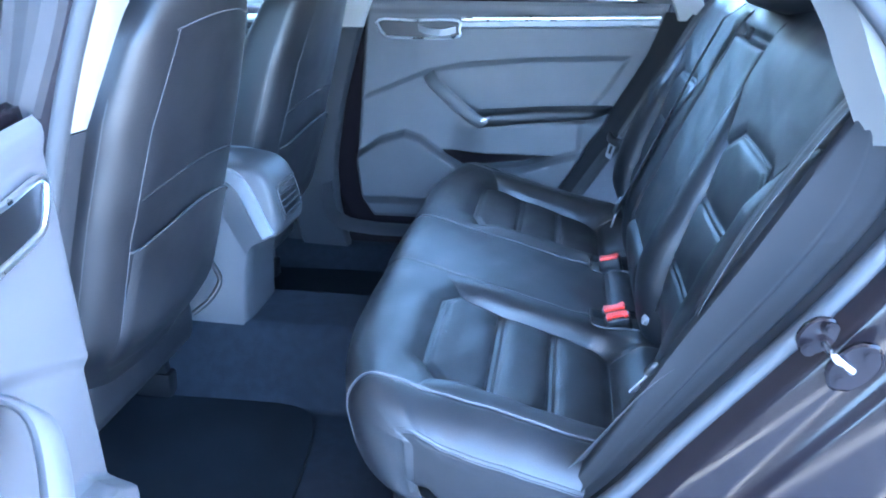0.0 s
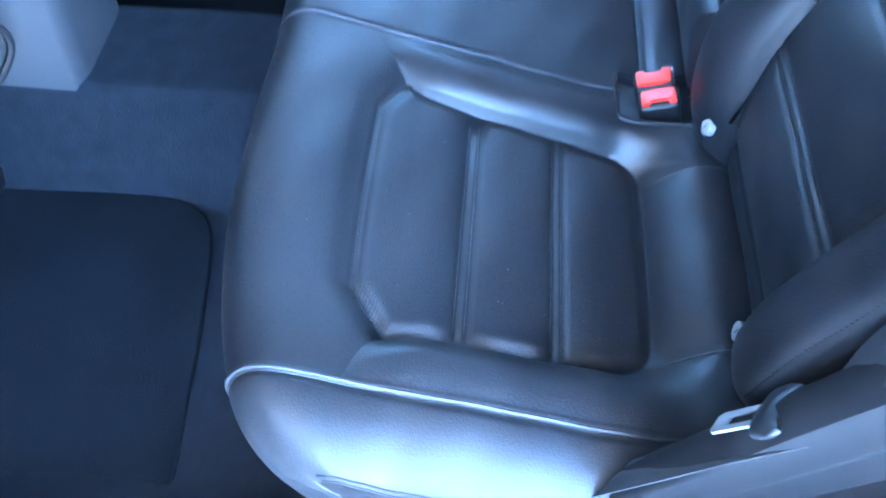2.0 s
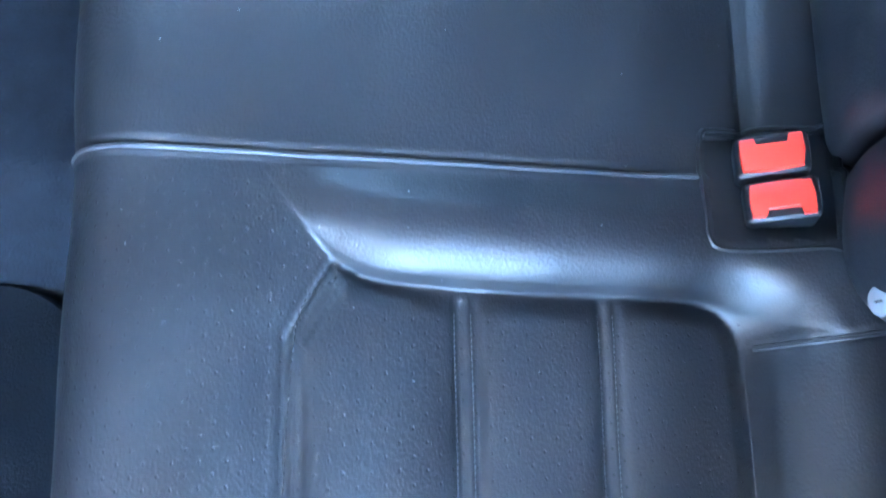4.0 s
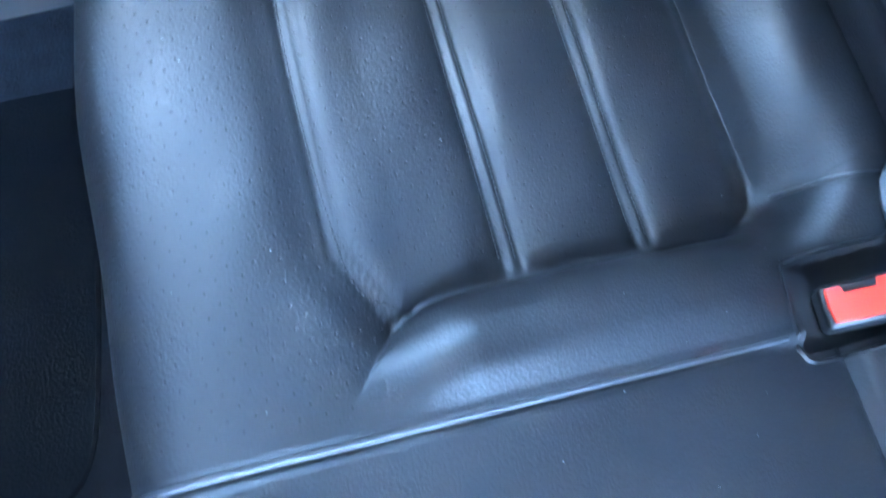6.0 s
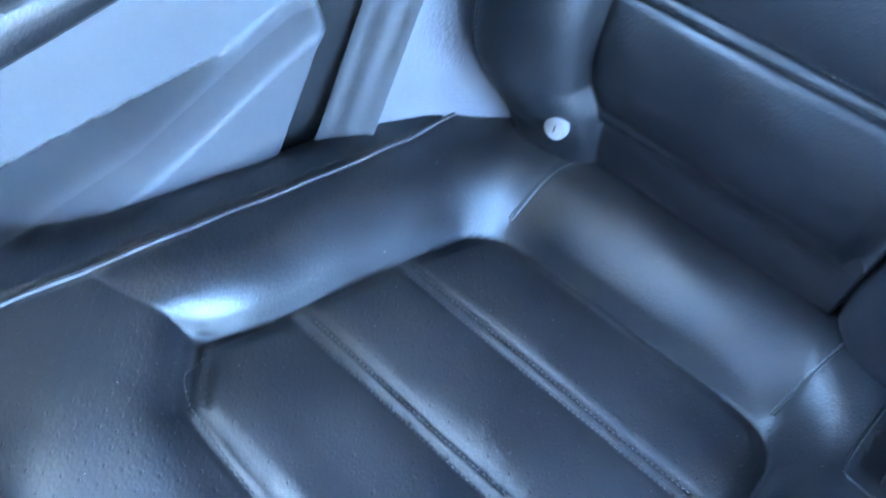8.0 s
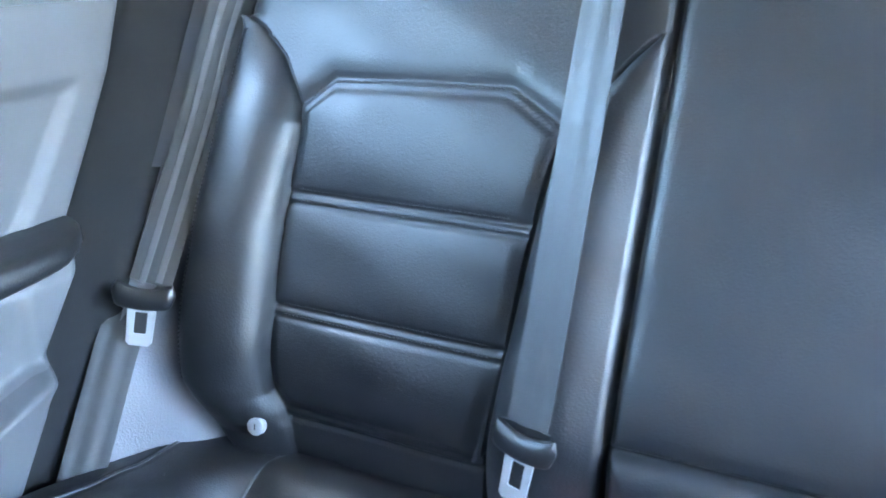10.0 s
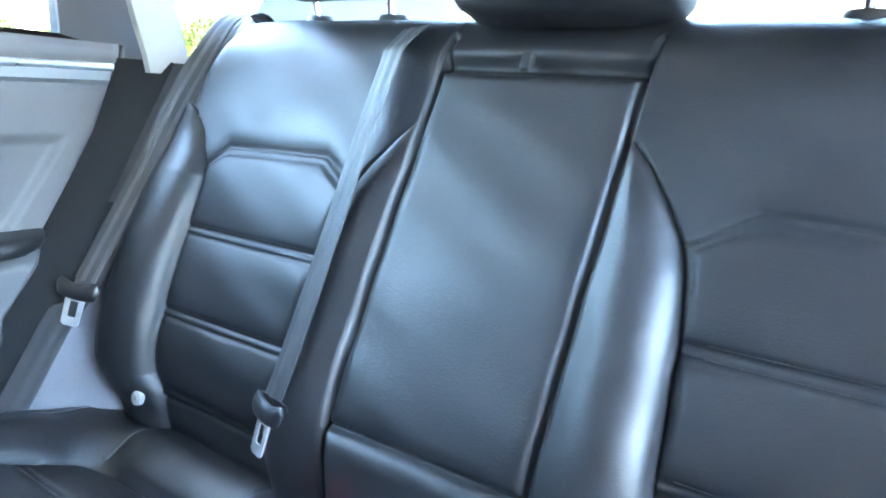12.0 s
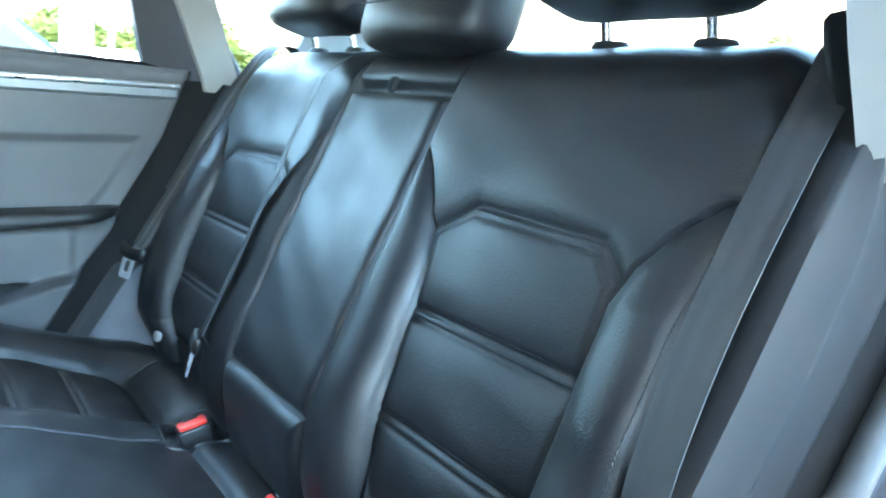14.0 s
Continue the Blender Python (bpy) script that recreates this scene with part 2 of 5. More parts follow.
def tube(bm, points, r, seg=8, closed=False):
    p = [Vector(v) for v in points]
    n = len(p)
    rings = []
    side = None
    for i in range(n):
        d = (p[min(i + 1, n - 1)] - p[max(i - 1, 0)]) if not closed else (p[(i + 1) % n] - p[i - 1])
        d.normalize()
        if side is None:
            side = d.orthogonal().normalized()
        side = (side - d * side.dot(d)).normalized()
        up = d.cross(side)
        rings.append([bm.verts.new(p[i] + r * (side * math.cos(a) + up * math.sin(a))) for a in (2 * math.pi * k / seg for k in range(seg))])
    for i in range(n if closed else n - 1):
        a, b = rings[i], rings[(i + 1) % n]
        for k in range(seg):
            bm.faces.new((a[k], a[(k + 1) % seg], b[(k + 1) % seg], b[k]))
    if not closed:
        bm.faces.new(list(reversed(rings[0])))
        bm.faces.new(rings[-1])


def loft(bm, rings, cap=True, closed=True):
    """Skin a row of rings of points."""
    vs = [[bm.verts.new(tuple(p)) for p in r] for r in rings]
    n = len(vs[0])
    for a, b in zip(vs, vs[1:]):
        for k in range(n if closed else n - 1):
            bm.faces.new((a[k], a[(k + 1) % n], b[(k + 1) % n], b[k]))
    if cap and closed:
        bm.faces.new(list(reversed(vs[0])))
        bm.faces.new(vs[-1])


def sweep(bm, path, section, thick=0.0):
    """Skin a row of copies of an open section (out, y) along a path in the x-z plane; 'out' is the path's left-hand normal."""
    rows = []
    n = len(path)
    for i in range(n):
        d = np.array(path[min(i + 1, n - 1)]) - np.array(path[max(i - 1, 0)])
        d /= np.linalg.norm(d)
        nx, nz = -d[1], d[0]
        rows.append([(path[i][0] + o * nx, y, path[i][1] + o * nz) for o, y in section])
    loft(bm, rows, cap=False, closed=False)


def inside(px, py, poly):
    """Signed distance to a polygon's outline, above zero inside it."""
    poly = np.array(poly)
    d = np.full(px.shape, 1e9)
    odd = np.zeros(px.shape, bool)
    for (ax, ay), (bx, by) in zip(poly, np.roll(poly, -1, axis=0)):
        ex, ey = bx - ax, by - ay
        t = np.clip(((px - ax) * ex + (py - ay) * ey) / (ex * ex + ey * ey), 0, 1)
        d = np.minimum(d, np.hypot(px - ax - t * ex, py - ay - t * ey))
        odd ^= ((ay > py) != (by > py)) & (px < (bx - ax) * (py - ay) / np.where(by == ay, 1e-12, by - ay) + ax)
    return np.where(odd, d, -d)


def line_dist(px, py, pts):
    d = np.full(px.shape, 1e9)
    for (ax, ay), (bx, by) in zip(pts, pts[1:]):
        ex, ey = bx - ax, by - ay
        t = np.clip(((px - ax) * ex + (py - ay) * ey) / (ex * ex + ey * ey), 0, 1)
        d = np.minimum(d, np.hypot(px - ax - t * ex, py - ay - t * ey))
    return d


def step(a, b, x):
    t = np.clip((x - a) / (b - a), 0, 1)
    return t * t * (3 - 2 * t)


def bell(x, w):
    return np.exp(-(x / w) ** 2)


def upholstery(P, U, V, region, names, parent):
    """A fine sheet of points P split into its panels; all share one set of normals, so that the cover runs on across the seams."""
    nu, nv = P.shape[:2]
    du, dv = np.gradient(P, axis=0), np.gradient(P, axis=1)
    N = np.cross(du, dv)
    N /= np.linalg.norm(N, axis=2, keepdims=True) + 1e-12
    idx = np.arange(nu * nv).reshape(nu, nv)
    quads = np.stack([idx[:-1, :-1], idx[1:, :-1], idx[1:, 1:], idx[:-1, 1:]], -1).reshape(-1, 4)
    rid = region.ravel()
    flat, nf = P.reshape(-1, 3), N.reshape(-1, 3)
    uvs = np.stack([U.ravel(), V.ravel()], 1)
    for k, (name, mat, label) in names.items():
        q = quads[rid == k]
        if not len(q):
            continue
        used, inv = np.unique(q, return_inverse=True)
        link_mesh(name, flat[used], inv.reshape(-1, 4), mat, parent, label, True, nf[used], uvs[used])


def stitch_row(points, normals, pitch=0.0052, length=0.0051, r=0.0008, lift=0.0007):
    """Verts and faces for a row of stitches laid on a path."""
    s = np.r_[0, np.cumsum(np.linalg.norm(np.diff(points, axis=0), axis=1))]
    verts, faces = [], []
    for u in np.arange(pitch, s[-1] - pitch, pitch):
        ends = [np.array([np.interp(u + o, s, points[:, k]) for k in range(3)]) for o in (-length / 2, length / 2)]
        nn = np.array([np.interp(u, s, normals[:, k]) for k in range(3)])
        nn /= np.linalg.norm(nn)
        d = ends[1] - ends[0]
        d /= np.linalg.norm(d)
        w = np.cross(d, nn)
        base = len(verts)
        mid = (ends[0] + ends[1]) / 2
        for c, hgt, wid in ((ends[0], -0.0004, 0.4), (mid, lift, 1.0), (ends[1], -0.0004, 0.4)):
            for a in (0, 1, 2, 3):
                ang = math.pi / 2 * a
                verts.append(c + nn * (hgt + r * wid * math.sin(ang)) + w * r * wid * math.cos(ang))
        for g in (0, 4):
            for k in range(4):
                faces.append((base + g + k, base + g + (k + 1) % 4, base + g + 4 + (k + 1) % 4, base + g + 4 + k))
        faces += [(base + 3, base + 2, base + 1, base), (base + 8, base + 9, base + 10, base + 11)]
    return verts, faces

# ---- rear bench: cushion ----
CP = spline([(0.132, 0.07), (0.132, 0.14), (0.129, 0.215), (0.119, 0.252), (0.100, 0.268), (0.078, 0.288), (0.062, 0.33), (0.055, 0.375), (0.062, 0.408), (0.085, 0.430), (0.12, 0.432),
             (0.178, 0.416), (0.27, 0.390), (0.364, 0.364), (0.45, 0.339), (0.526, 0.316), (0.60, 0.294), (0.68, 0.27)], 1200)
CS = np.r_[0, np.cumsum(np.linalg.norm(np.diff(CP, axis=0), axis=1))]
C0 = np.argmax((CP[:, 0] > 0.12) & (CP[:, 1] > 0.4))
CU = np.where(np.arange(len(CP)) >= C0, CP[:, 0], 0.12 + CS - CS[C0])          # runs as x over the top, as length down the front
CT = np.gradient(CP, axis=0)
CT /= np.linalg.norm(CT, axis=1, keepdims=True)
SEAM_Y, EDGE_Y = 0.140, 0.627
PANEL = [(0.234, 0.205), (0.203, 0.262), (0.202, 0.507), (0.243, 0.556), (0.38, 0.556), (0.52, 0.548), (0.537, 0.520), (0.534, 0.255), (0.515, 0.228), (0.38, 0.222)]
IN_PTS = [(0.178, 0.1401), (0.190, 0.158), (0.205, 0.178), (0.222, 0.197), (0.240, 0.211), (0.27, 0.221), (0.35, 0.226), (0.44, 0.227), (0.50, 0.228), (0.53, 0.238), (0.60, 0.262), (0.70, 0.27)]
OUT_PTS = [(0.192, 0.6269), (0.203, 0.606), (0.220, 0.582), (0.243, 0.563), (0.28, 0.551), (0.34, 0.547), (0.40, 0.546), (0.50, 0.541), (0.535, 0.530), (0.60, 0.508), (0.70, 0.50)]
IN_EDGE, OUT_EDGE = spline(IN_PTS, 80), spline(OUT_PTS, 80)
# outline of the sunk insert: along the inner bolster, round the rear corners and back along the outer bolster
RIM = spline(IN_PTS[:8] + [(0.485, 0.229), (0.508, 0.234), (0.526, 0.248), (0.5345, 0.268), (0.536, 0.295), (0.536, 0.34), (0.536, 0.44), (0.536, 0.475), (0.5345, 0.498), (0.526, 0.518), (0.508, 0.532), (0.485, 0.539)] + OUT_PTS[6::-1], 130)


def cushion(u, w):
    """Points of the cushion's cover: u from front to rear, w across the bench."""
    a, sign = np.abs(w), np.sign(w)
    x, z = np.interp(u, CU, CP[:, 0]), np.interp(u, CU, CP[:, 1])
    nx, nz = -np.interp(u, CU, CT[:, 1]), np.interp(u, CU, CT[:, 0])
    y = np.minimum(a, EDGE_Y)
    hs = np.interp(u, [0.0, 0.12, 0.192, 0.27, 0.35, 0.44, 0.50, 0.553, 0.62, 0.7], [0, 0.004, 0.010, 0.015, 0.016, 0.017, 0.021, 0.032, 0.042, 0.042])
    sd = inside(u, y, PANEL)
    apron = hs * step(0.44, EDGE_Y, y) - 0.010 * step(0.10, 0.20, u) * bell(np.maximum(-sd, 0), 0.03) * (sd < 0.02)
    # sunk insert with three puffed fields
    edge = line_dist(u, y, RIM)
    dish = np.interp(u, [0.19, 0.25, 0.32, 0.42, 0.535], [-0.011, -0.019, -0.022, -0.026, -0.030])
    fields = np.zeros_like(u)
    for lo, hi in ((0.203, 0.316), (0.328, 0.420), (0.432, 0.540)):
        t = np.clip((u - (lo + hi) / 2) / ((hi - lo) / 2), -1, 1)
        fields = np.maximum(fields, 0.0068 * (1 - np.abs(t) ** 3.6))
    rim = step(0.0, 0.020, np.minimum(sd, edge))
    grooves = sum(-0.0044 * bell(u - g, 0.0030) - 0.0026 * bell(u - g - 0.012, 0.0024) for g in (0.316, 0.420))
    panel = dish + fields * rim + grooves * step(0.002, 0.016, np.minimum(sd, edge)) - 0.0015 * bell(sd - 0.010, 0.0018) * (u < 0.30)
    low = apron + (dish - apron) * bell(np.minimum(sd, 0), 0.014)
    h = np.where(sd > 0, panel, low)
    h = h - 0.003 * bell(sd, 0.0026) * (u < 0.30)
    # padded rim round the insert: inner bolster, outer bolster and the roll along the rear edge
    e = np.interp(u, IN_EDGE[:, 0], IN_EDGE[:, 1])
    t = (y - SEAM_Y) / np.maximum(e - SEAM_Y, 1e-4)
    m_in = (u > 0.178) & (t >= 0) & (t <= 1)
    top_in = np.interp(u, [0.178, 0.215, 0.27, 0.48, 0.56], [0.0, 0.002, 0.012, 0.013, 0.004]) * step(0, 0.45, t)
    e = np.interp(u, OUT_EDGE[:, 0], OUT_EDGE[:, 1])
    t = (EDGE_Y - y) / np.maximum(EDGE_Y - e, 1e-4)
    m_out = (u > 0.192) & (t >= 0) & (t <= 1)
    top_out = hs + 0.004 * np.sin(np.pi * np.clip(t, 0, 1))
    m_roll = (u > 0.536) & (y > np.interp(u, IN_EDGE[:, 0], IN_EDGE[:, 1])) & (y < np.interp(u, OUT_EDGE[:, 0], OUT_EDGE[:, 1]))
    rear = 0.012 + 0.024 * step(0.50, 0.61, u)
    side = step(0.44, 0.545, u)
    top = np.where(m_roll, rear, np.where(m_in, top_in + side * (rear - top_in), top_out + side * step(0.0, 1.0, t) * (rear - top_out)))
    zone = m_in | m_out | m_roll | ((inside(u, y, RIM) < 0) & (u > 0.45) & (y > SEAM_Y) & (y < EDGE_Y))
    reach = np.where(m_in, 0.046, 0.045 + 0.027 * step(0.20, 0.40, u) - 0.020 * step(0.46, 0.54, u))
    round_ = np.sqrt(1 - (1 - np.clip(edge / reach, 0, 1)) ** 2.05)
    corner = (bell(y - 0.250, 0.030) + bell(y - 0.520, 0.030)) * step(0.46, 0.50, u)
    round_ = round_ + np.minimum(corner, 1) * (np.sin(0.5 * np.pi * np.clip(edge / reach, 0, 1)) - round_)
    foot = apron + (dish - apron) * np.exp(-(np.minimum(sd, 0) / (0.014 + 0.030 * step(0.20, 0.44, u))) ** 2)
    h = np.where(zone, foot + (top - foot) * round_, h)
    for y0, y1 in ((np.where(w > 0, 0.252, 0.266), np.where(w > 0, 0.240, 0.258)), (0.522, 0.512)):
        h = h - 0.0028 * bell(y - y0 - (y1 - y0) * np.clip((u - 0.538) / 0.07, 0, 1), 0.0030) * (u > 0.538)
    # centre section
    mid = 0.004 * (1 - (y / SEAM_Y) ** 2) + 0.024 * np.sqrt(1 - (1 - np.clip((u - 0.532) / 0.07, 0, 1)) ** 2.2) - 0.004 * bell(u - 0.530, 0.003)
    m_mid = y < SEAM_Y
    h = np.where(m_mid, mid, h)
    # seams and soft unevenness
    h = h - 0.0030 * bell(y - SEAM_Y, 0.0022) * (u < 0.54)
    h = h - 0.0030 * bell(a - EDGE_Y, 0.0022)
    h = h + 0.0012 * bell(y - SEAM_Y - 0.0052, 0.0026) * (u < 0.54) * (y > SEAM_Y) + 0.0012 * bell(a - EDGE_Y + 0.0052, 0.0026) * (a < EDGE_Y)
    h = h + 0.0010 * np.sin(31 * u + 9 * w) * np.sin(17 * w + 3) + 0.0006 * np.sin(83 * u - 40 * w)
    shift = 0.050 * np.clip((y - 0.36) / 0.267, 0, 1) ** 2 * (1 - step(0.06, 0.28, u))
    # outboard end: rolls over and drops to the floor
    over = np.maximum(a - EDGE_Y, 0)
    phi = np.minimum(over / 0.120, 1) * radians(82)
    drop = 0.072 * (1 - np.cos(phi))
    under = step(-0.09, -0.01, u)
    y2 = y + 0.086 * np.sin(phi)
    h = h - 0.003 * bell(over - 0.098, 0.0025)
    shift = shift + 0.085 * np.minimum(over / 0.12, 1) ** 1.3 * (1 - step(0.06, 0.34, u))
    X, Z = x + shift + (h - 0.3 * drop) * nx, z + (h - drop * under) * nz
    k = np.clip((over - 0.120) / 0.28, 0, 1)
    zl = np.minimum(Z, 0.085)
    X = X + k * 0.5 * (0.15 - X + np.sqrt((0.15 - X) ** 2 + 0.05 ** 2))
    Z = Z - 0.080 * np.minimum(k / 0.2, 1) * under
    Z = Z + (zl - Z) * np.clip((k - 0.42) / 0.58, 0, 1)
    y2 = y2 - 0.040 * step(0.14, 0.42, k) - 0.009 * (1 - step(-0.07, 0.06, u)) * step(0.06, 0.12, over)
    P = np.stack([X, sign * y2, Z], -1)
    rid = np.zeros(u.shape, int)
    rid[sd > 0] = 1
    rid[m_in] = 2
    rid[m_out] = 3
    rid[m_roll] = 4
    rid[m_mid] = 5
    rid[(a > EDGE_Y) & (over <= 0.098)] = 6
    rid[(a > EDGE_Y) & (over > 0.098)] = np.where(u > 0.085, 7, 6)[(a > EDGE_Y) & (over > 0.098)]
    rid[(a > EDGE_Y) & (k > 0.36)] = np.where(u > 0.10, 9, 60)[(a > EDGE_Y) & (k > 0.36)]
    rid[(rid == 0) & (u > 0.26)] = 1
    rid[(rid == 0) & (u > -0.03)] = 8
    return P, rid + np.where(w > 0, 10, 0)


def snap(values, at):
    """Moves the nearest of the values onto each of the given ones, so that panels part exactly there."""
    v = np.array(values)
    for q in at:
        v[np.argmin(np.abs(v - q))] = q
    return v


def aligned(us, half, marks, edges):
    """A grid of (u, w) whose columns at the marks follow the edges of the panels."""
    rows = []
    for u in us:
        col = np.interp(half, (0, *marks, half[-1]), (0, *edges(u), half[-1]))
        rows.append(np.r_[-col[:0:-1], col])
    W = np.array(rows)
    return np.repeat(us[:, None], W.shape[1], 1), W


def centred(G):
    return (G[:-1, :-1] + G[1:, :-1] + G[1:, 1:] + G[:-1, 1:]) / 4


bench = thing("rear_seat_cushion", "black leather rear bench cushion with fluted inserts", "car seat")
us = snap(np.r_[np.linspace(-0.36, 0.02, 60, endpoint=False), np.linspace(0.02, 0.66, 214)], (0.178, 0.192, 0.536))
half = np.r_[np.linspace(0, 0.14, 36, endpoint=False), np.linspace(0.14, 0.627, 170, endpoint=False), np.linspace(0.627, 0.75, 26, endpoint=False), np.linspace(0.75, 1.03, 14)]
half = snap(half, (SEAM_Y, 0.226, 0.546, EDGE_Y, 0.725))
GU, GW = aligned(us, half, (SEAM_Y, 0.226, 0.546, EDGE_Y), lambda u: (SEAM_Y, np.maximum(np.interp(u, IN_EDGE[:, 0], IN_EDGE[:, 1]), 0.150), np.minimum(np.interp(u, OUT_EDGE[:, 0], OUT_EDGE[:, 1]), 0.617), EDGE_Y))
CPTS = cushion(GU, GW)[0]
CRID = cushion(centred(GU), centred(GW))[1]
names = {}
for off in (0, 10):
    names |= {off: ("lower_front_panel", LEATHER, ""), off + 1: ("insert_panel", PERF_INSERT, "perforated fluted leather insert"), off + 2: ("inner_bolster", LEATHER, ""),
              off + 3: ("outer_bolster", LEATHER, ""), off + 4: ("rear_roll", LEATHER, ""), off + 6: ("side_panel", LEATHER, ""),
              off + 7: ("lower_side_panel", SIDE, "dull black lower side panel"), off + 9: ("seat_base", SIDE, "dull black base under the cushion"), off + 8: ("front_panel", PERF, "perforated leather front panel")}
names[15] = ("centre_section", LEATHER, "smooth centre seat section")
CRID[CRID == 5] = 15
WELLS = {"double": (0.490, -0.197, 0.575, -0.104), "single": (0.496, 0.122, 0.575, 0.196)}
CX, CY = centred(CPTS[:, :, 0]), centred(CPTS[:, :, 1])
for x0, y0, x1, y1 in WELLS.values():
    CRID[(CX > x0 + 0.006) & (CX < x1 + 0.014) & (CY > y0 + 0.006) & (CY < y1 - 0.006) & (CPTS[:-1, :-1, 2] > 0.2)] = 99
upholstery(CPTS, GU, GW, CRID, names, bench)


def on_cushion(u, w, lift=0.0):
    u, w = np.asarray(u, float), np.asarray(w, float)
    e = 0.0015
    P = cushion(u, w)[0]
    n = np.cross(cushion(u + e, w)[0] - cushion(u - e, w)[0], cushion(u, w + e)[0] - cushion(u, w - e)[0])
    n /= np.linalg.norm(n, axis=1, keepdims=True)
    return P + n * lift, n


def seam(name, fn, u, w, parent, mat=THREAD, **kw):
    p, n = fn(u, w)
    v, f = stitch_row(p, n, **kw)
    ob = link_mesh(name, v, f, mat, parent, "", True)
    return tagged(ob, kind="stuff")


def welt(name, fn, u, w, parent, mat, r):
    """A sewn cord that lies along a seam."""
    p, n = fn(u, w)
    bm = bmesh.new()
    tube(bm, p + n * r * 0.35, r, 8)
    return part(name, bm, mat, parent, "", sharp=80)


for s in (-1, 1):
    t = np.linspace(0, 1, 160)
    welt("piping", on_cushion, -0.05 + t * 0.536, s * (SEAM_Y + 0.0030 + 0 * t), bench, LIT_WELT, 0.0017)
    welt("piping", on_cushion, -0.10 + t * 0.69, s * (EDGE_Y - 0.0034 + 0 * t), bench, LIT_WELT, 0.0019)
    # cross seams where the padded roll meets the bolsters
    for w0, w1 in ((0.266, 0.258), (0.522, 0.512)):
        w0, w1 = (0.252, 0.240) if s > 0 and w0 < 0.3 else (w0, w1)
        side = 0.0014 if w0 > 0.4 else -0.0014
        # pale tube stands for the crease's highlight, dull one for its dark gap
        welt("cross_seam", on_cushion, 0.539 + t * 0.069, s * (w0 + (w1 - w0) * t - side), bench, LIT_WELT, 0.0010)
        welt("cross_seam", on_cushion, 0.539 + t * 0.069, s * (w0 + (w1 - w0) * t + side), bench, SEAM, 0.0010)
    for o in (0.0915, 0.0965):
        welt("double_seam", on_cushion, 0.10 + t * 0.45, s * (EDGE_Y + o + 0 * t), bench, SEAM, 0.0009)
    for g in (0.316, 0.420):
        for o in (-0.0035, 0.0085):
            seam("stitching", on_cushion, g + o + 0 * t, s * (0.239 + t * 0.296), bench, GREYSEAM, pitch=0.0042, length=0.0036, r=0.0006)
    path = spline([(0.236, 0.218), (0.208, 0.264), (0.207, 0.505), (0.247, 0.548)], 160)
    seam("stitching", on_cushion, path[:, 0], s * path[:, 1], bench, SEAM)

# ---- rear bench: backrest ----
BP = spline([(0.70, 0.22), (0.632, 0.27), (0.604, 0.32), (0.592, 0.36), (0.585, 0.41), (0.589, 0.459), (0.604, 0.51), (0.625, 0.56), (0.656, 0.635),
             (0.710, 0.754), (0.763, 0.874), (0.784, 0.910), (0.812, 0.937), (0.850, 0.946), (0.890, 0.940), (0.905, 0.90), (0.900, 0.80)], 1200)
BS = np.r_[0, np.cumsum(np.linalg.norm(np.diff(BP, axis=0), axis=1))]
B0 = np.argmax(BP[:, 1] > 0.90)
BQ = np.where(np.arange(len(BP)) <= B0, BP[:, 1], 0.90 + BS - BS[B0])
BT = np.gradient(BP, axis=0)
BT /= np.linalg.norm(BT, axis=1, keepdims=True)
ARM_Y = 0.133
BPANEL = [(0.722, 0.220), (0.757, 0.284), (0.752, 0.486), (0.722, 0.524), (0.60, 0.527), (0.42, 0.524), (0.385, 0.502), (0.378, 0.275), (0.50, 0.249), (0.64, 0.237)]
B_IN = np.array([(0.30, 0.262), (0.38, 0.260), (0.43, 0.257), (0.516, 0.248), (0.64, 0.238), (0.69, 0.230), (0.725, 0.216), (0.75, 0.200), (0.785, 0.170), (0.815, 0.1391), (0.83, 0.1390)])
B_OUT = np.array([(0.30, 0.50), (0.36, 0.500), (0.385, 0.506), (0.41, 0.517), (0.45, 0.521), (0.60, 0.524), (0.70, 0.521), (0.735, 0.531), (0.77, 0.556), (0.80, 0.592), (0.812, 0.62)])
B_END = np.array([(0.24, 0.575), (0.33, 0.592), (0.360, 0.607), (0.395, 0.622), (0.43, 0.631), (0.47, 0.633), (0.60, 0.630), (0.72, 0.628), (0.82, 0.626), (0.90, 0.612), (0.94, 0.600), (1.2, 0.59)])


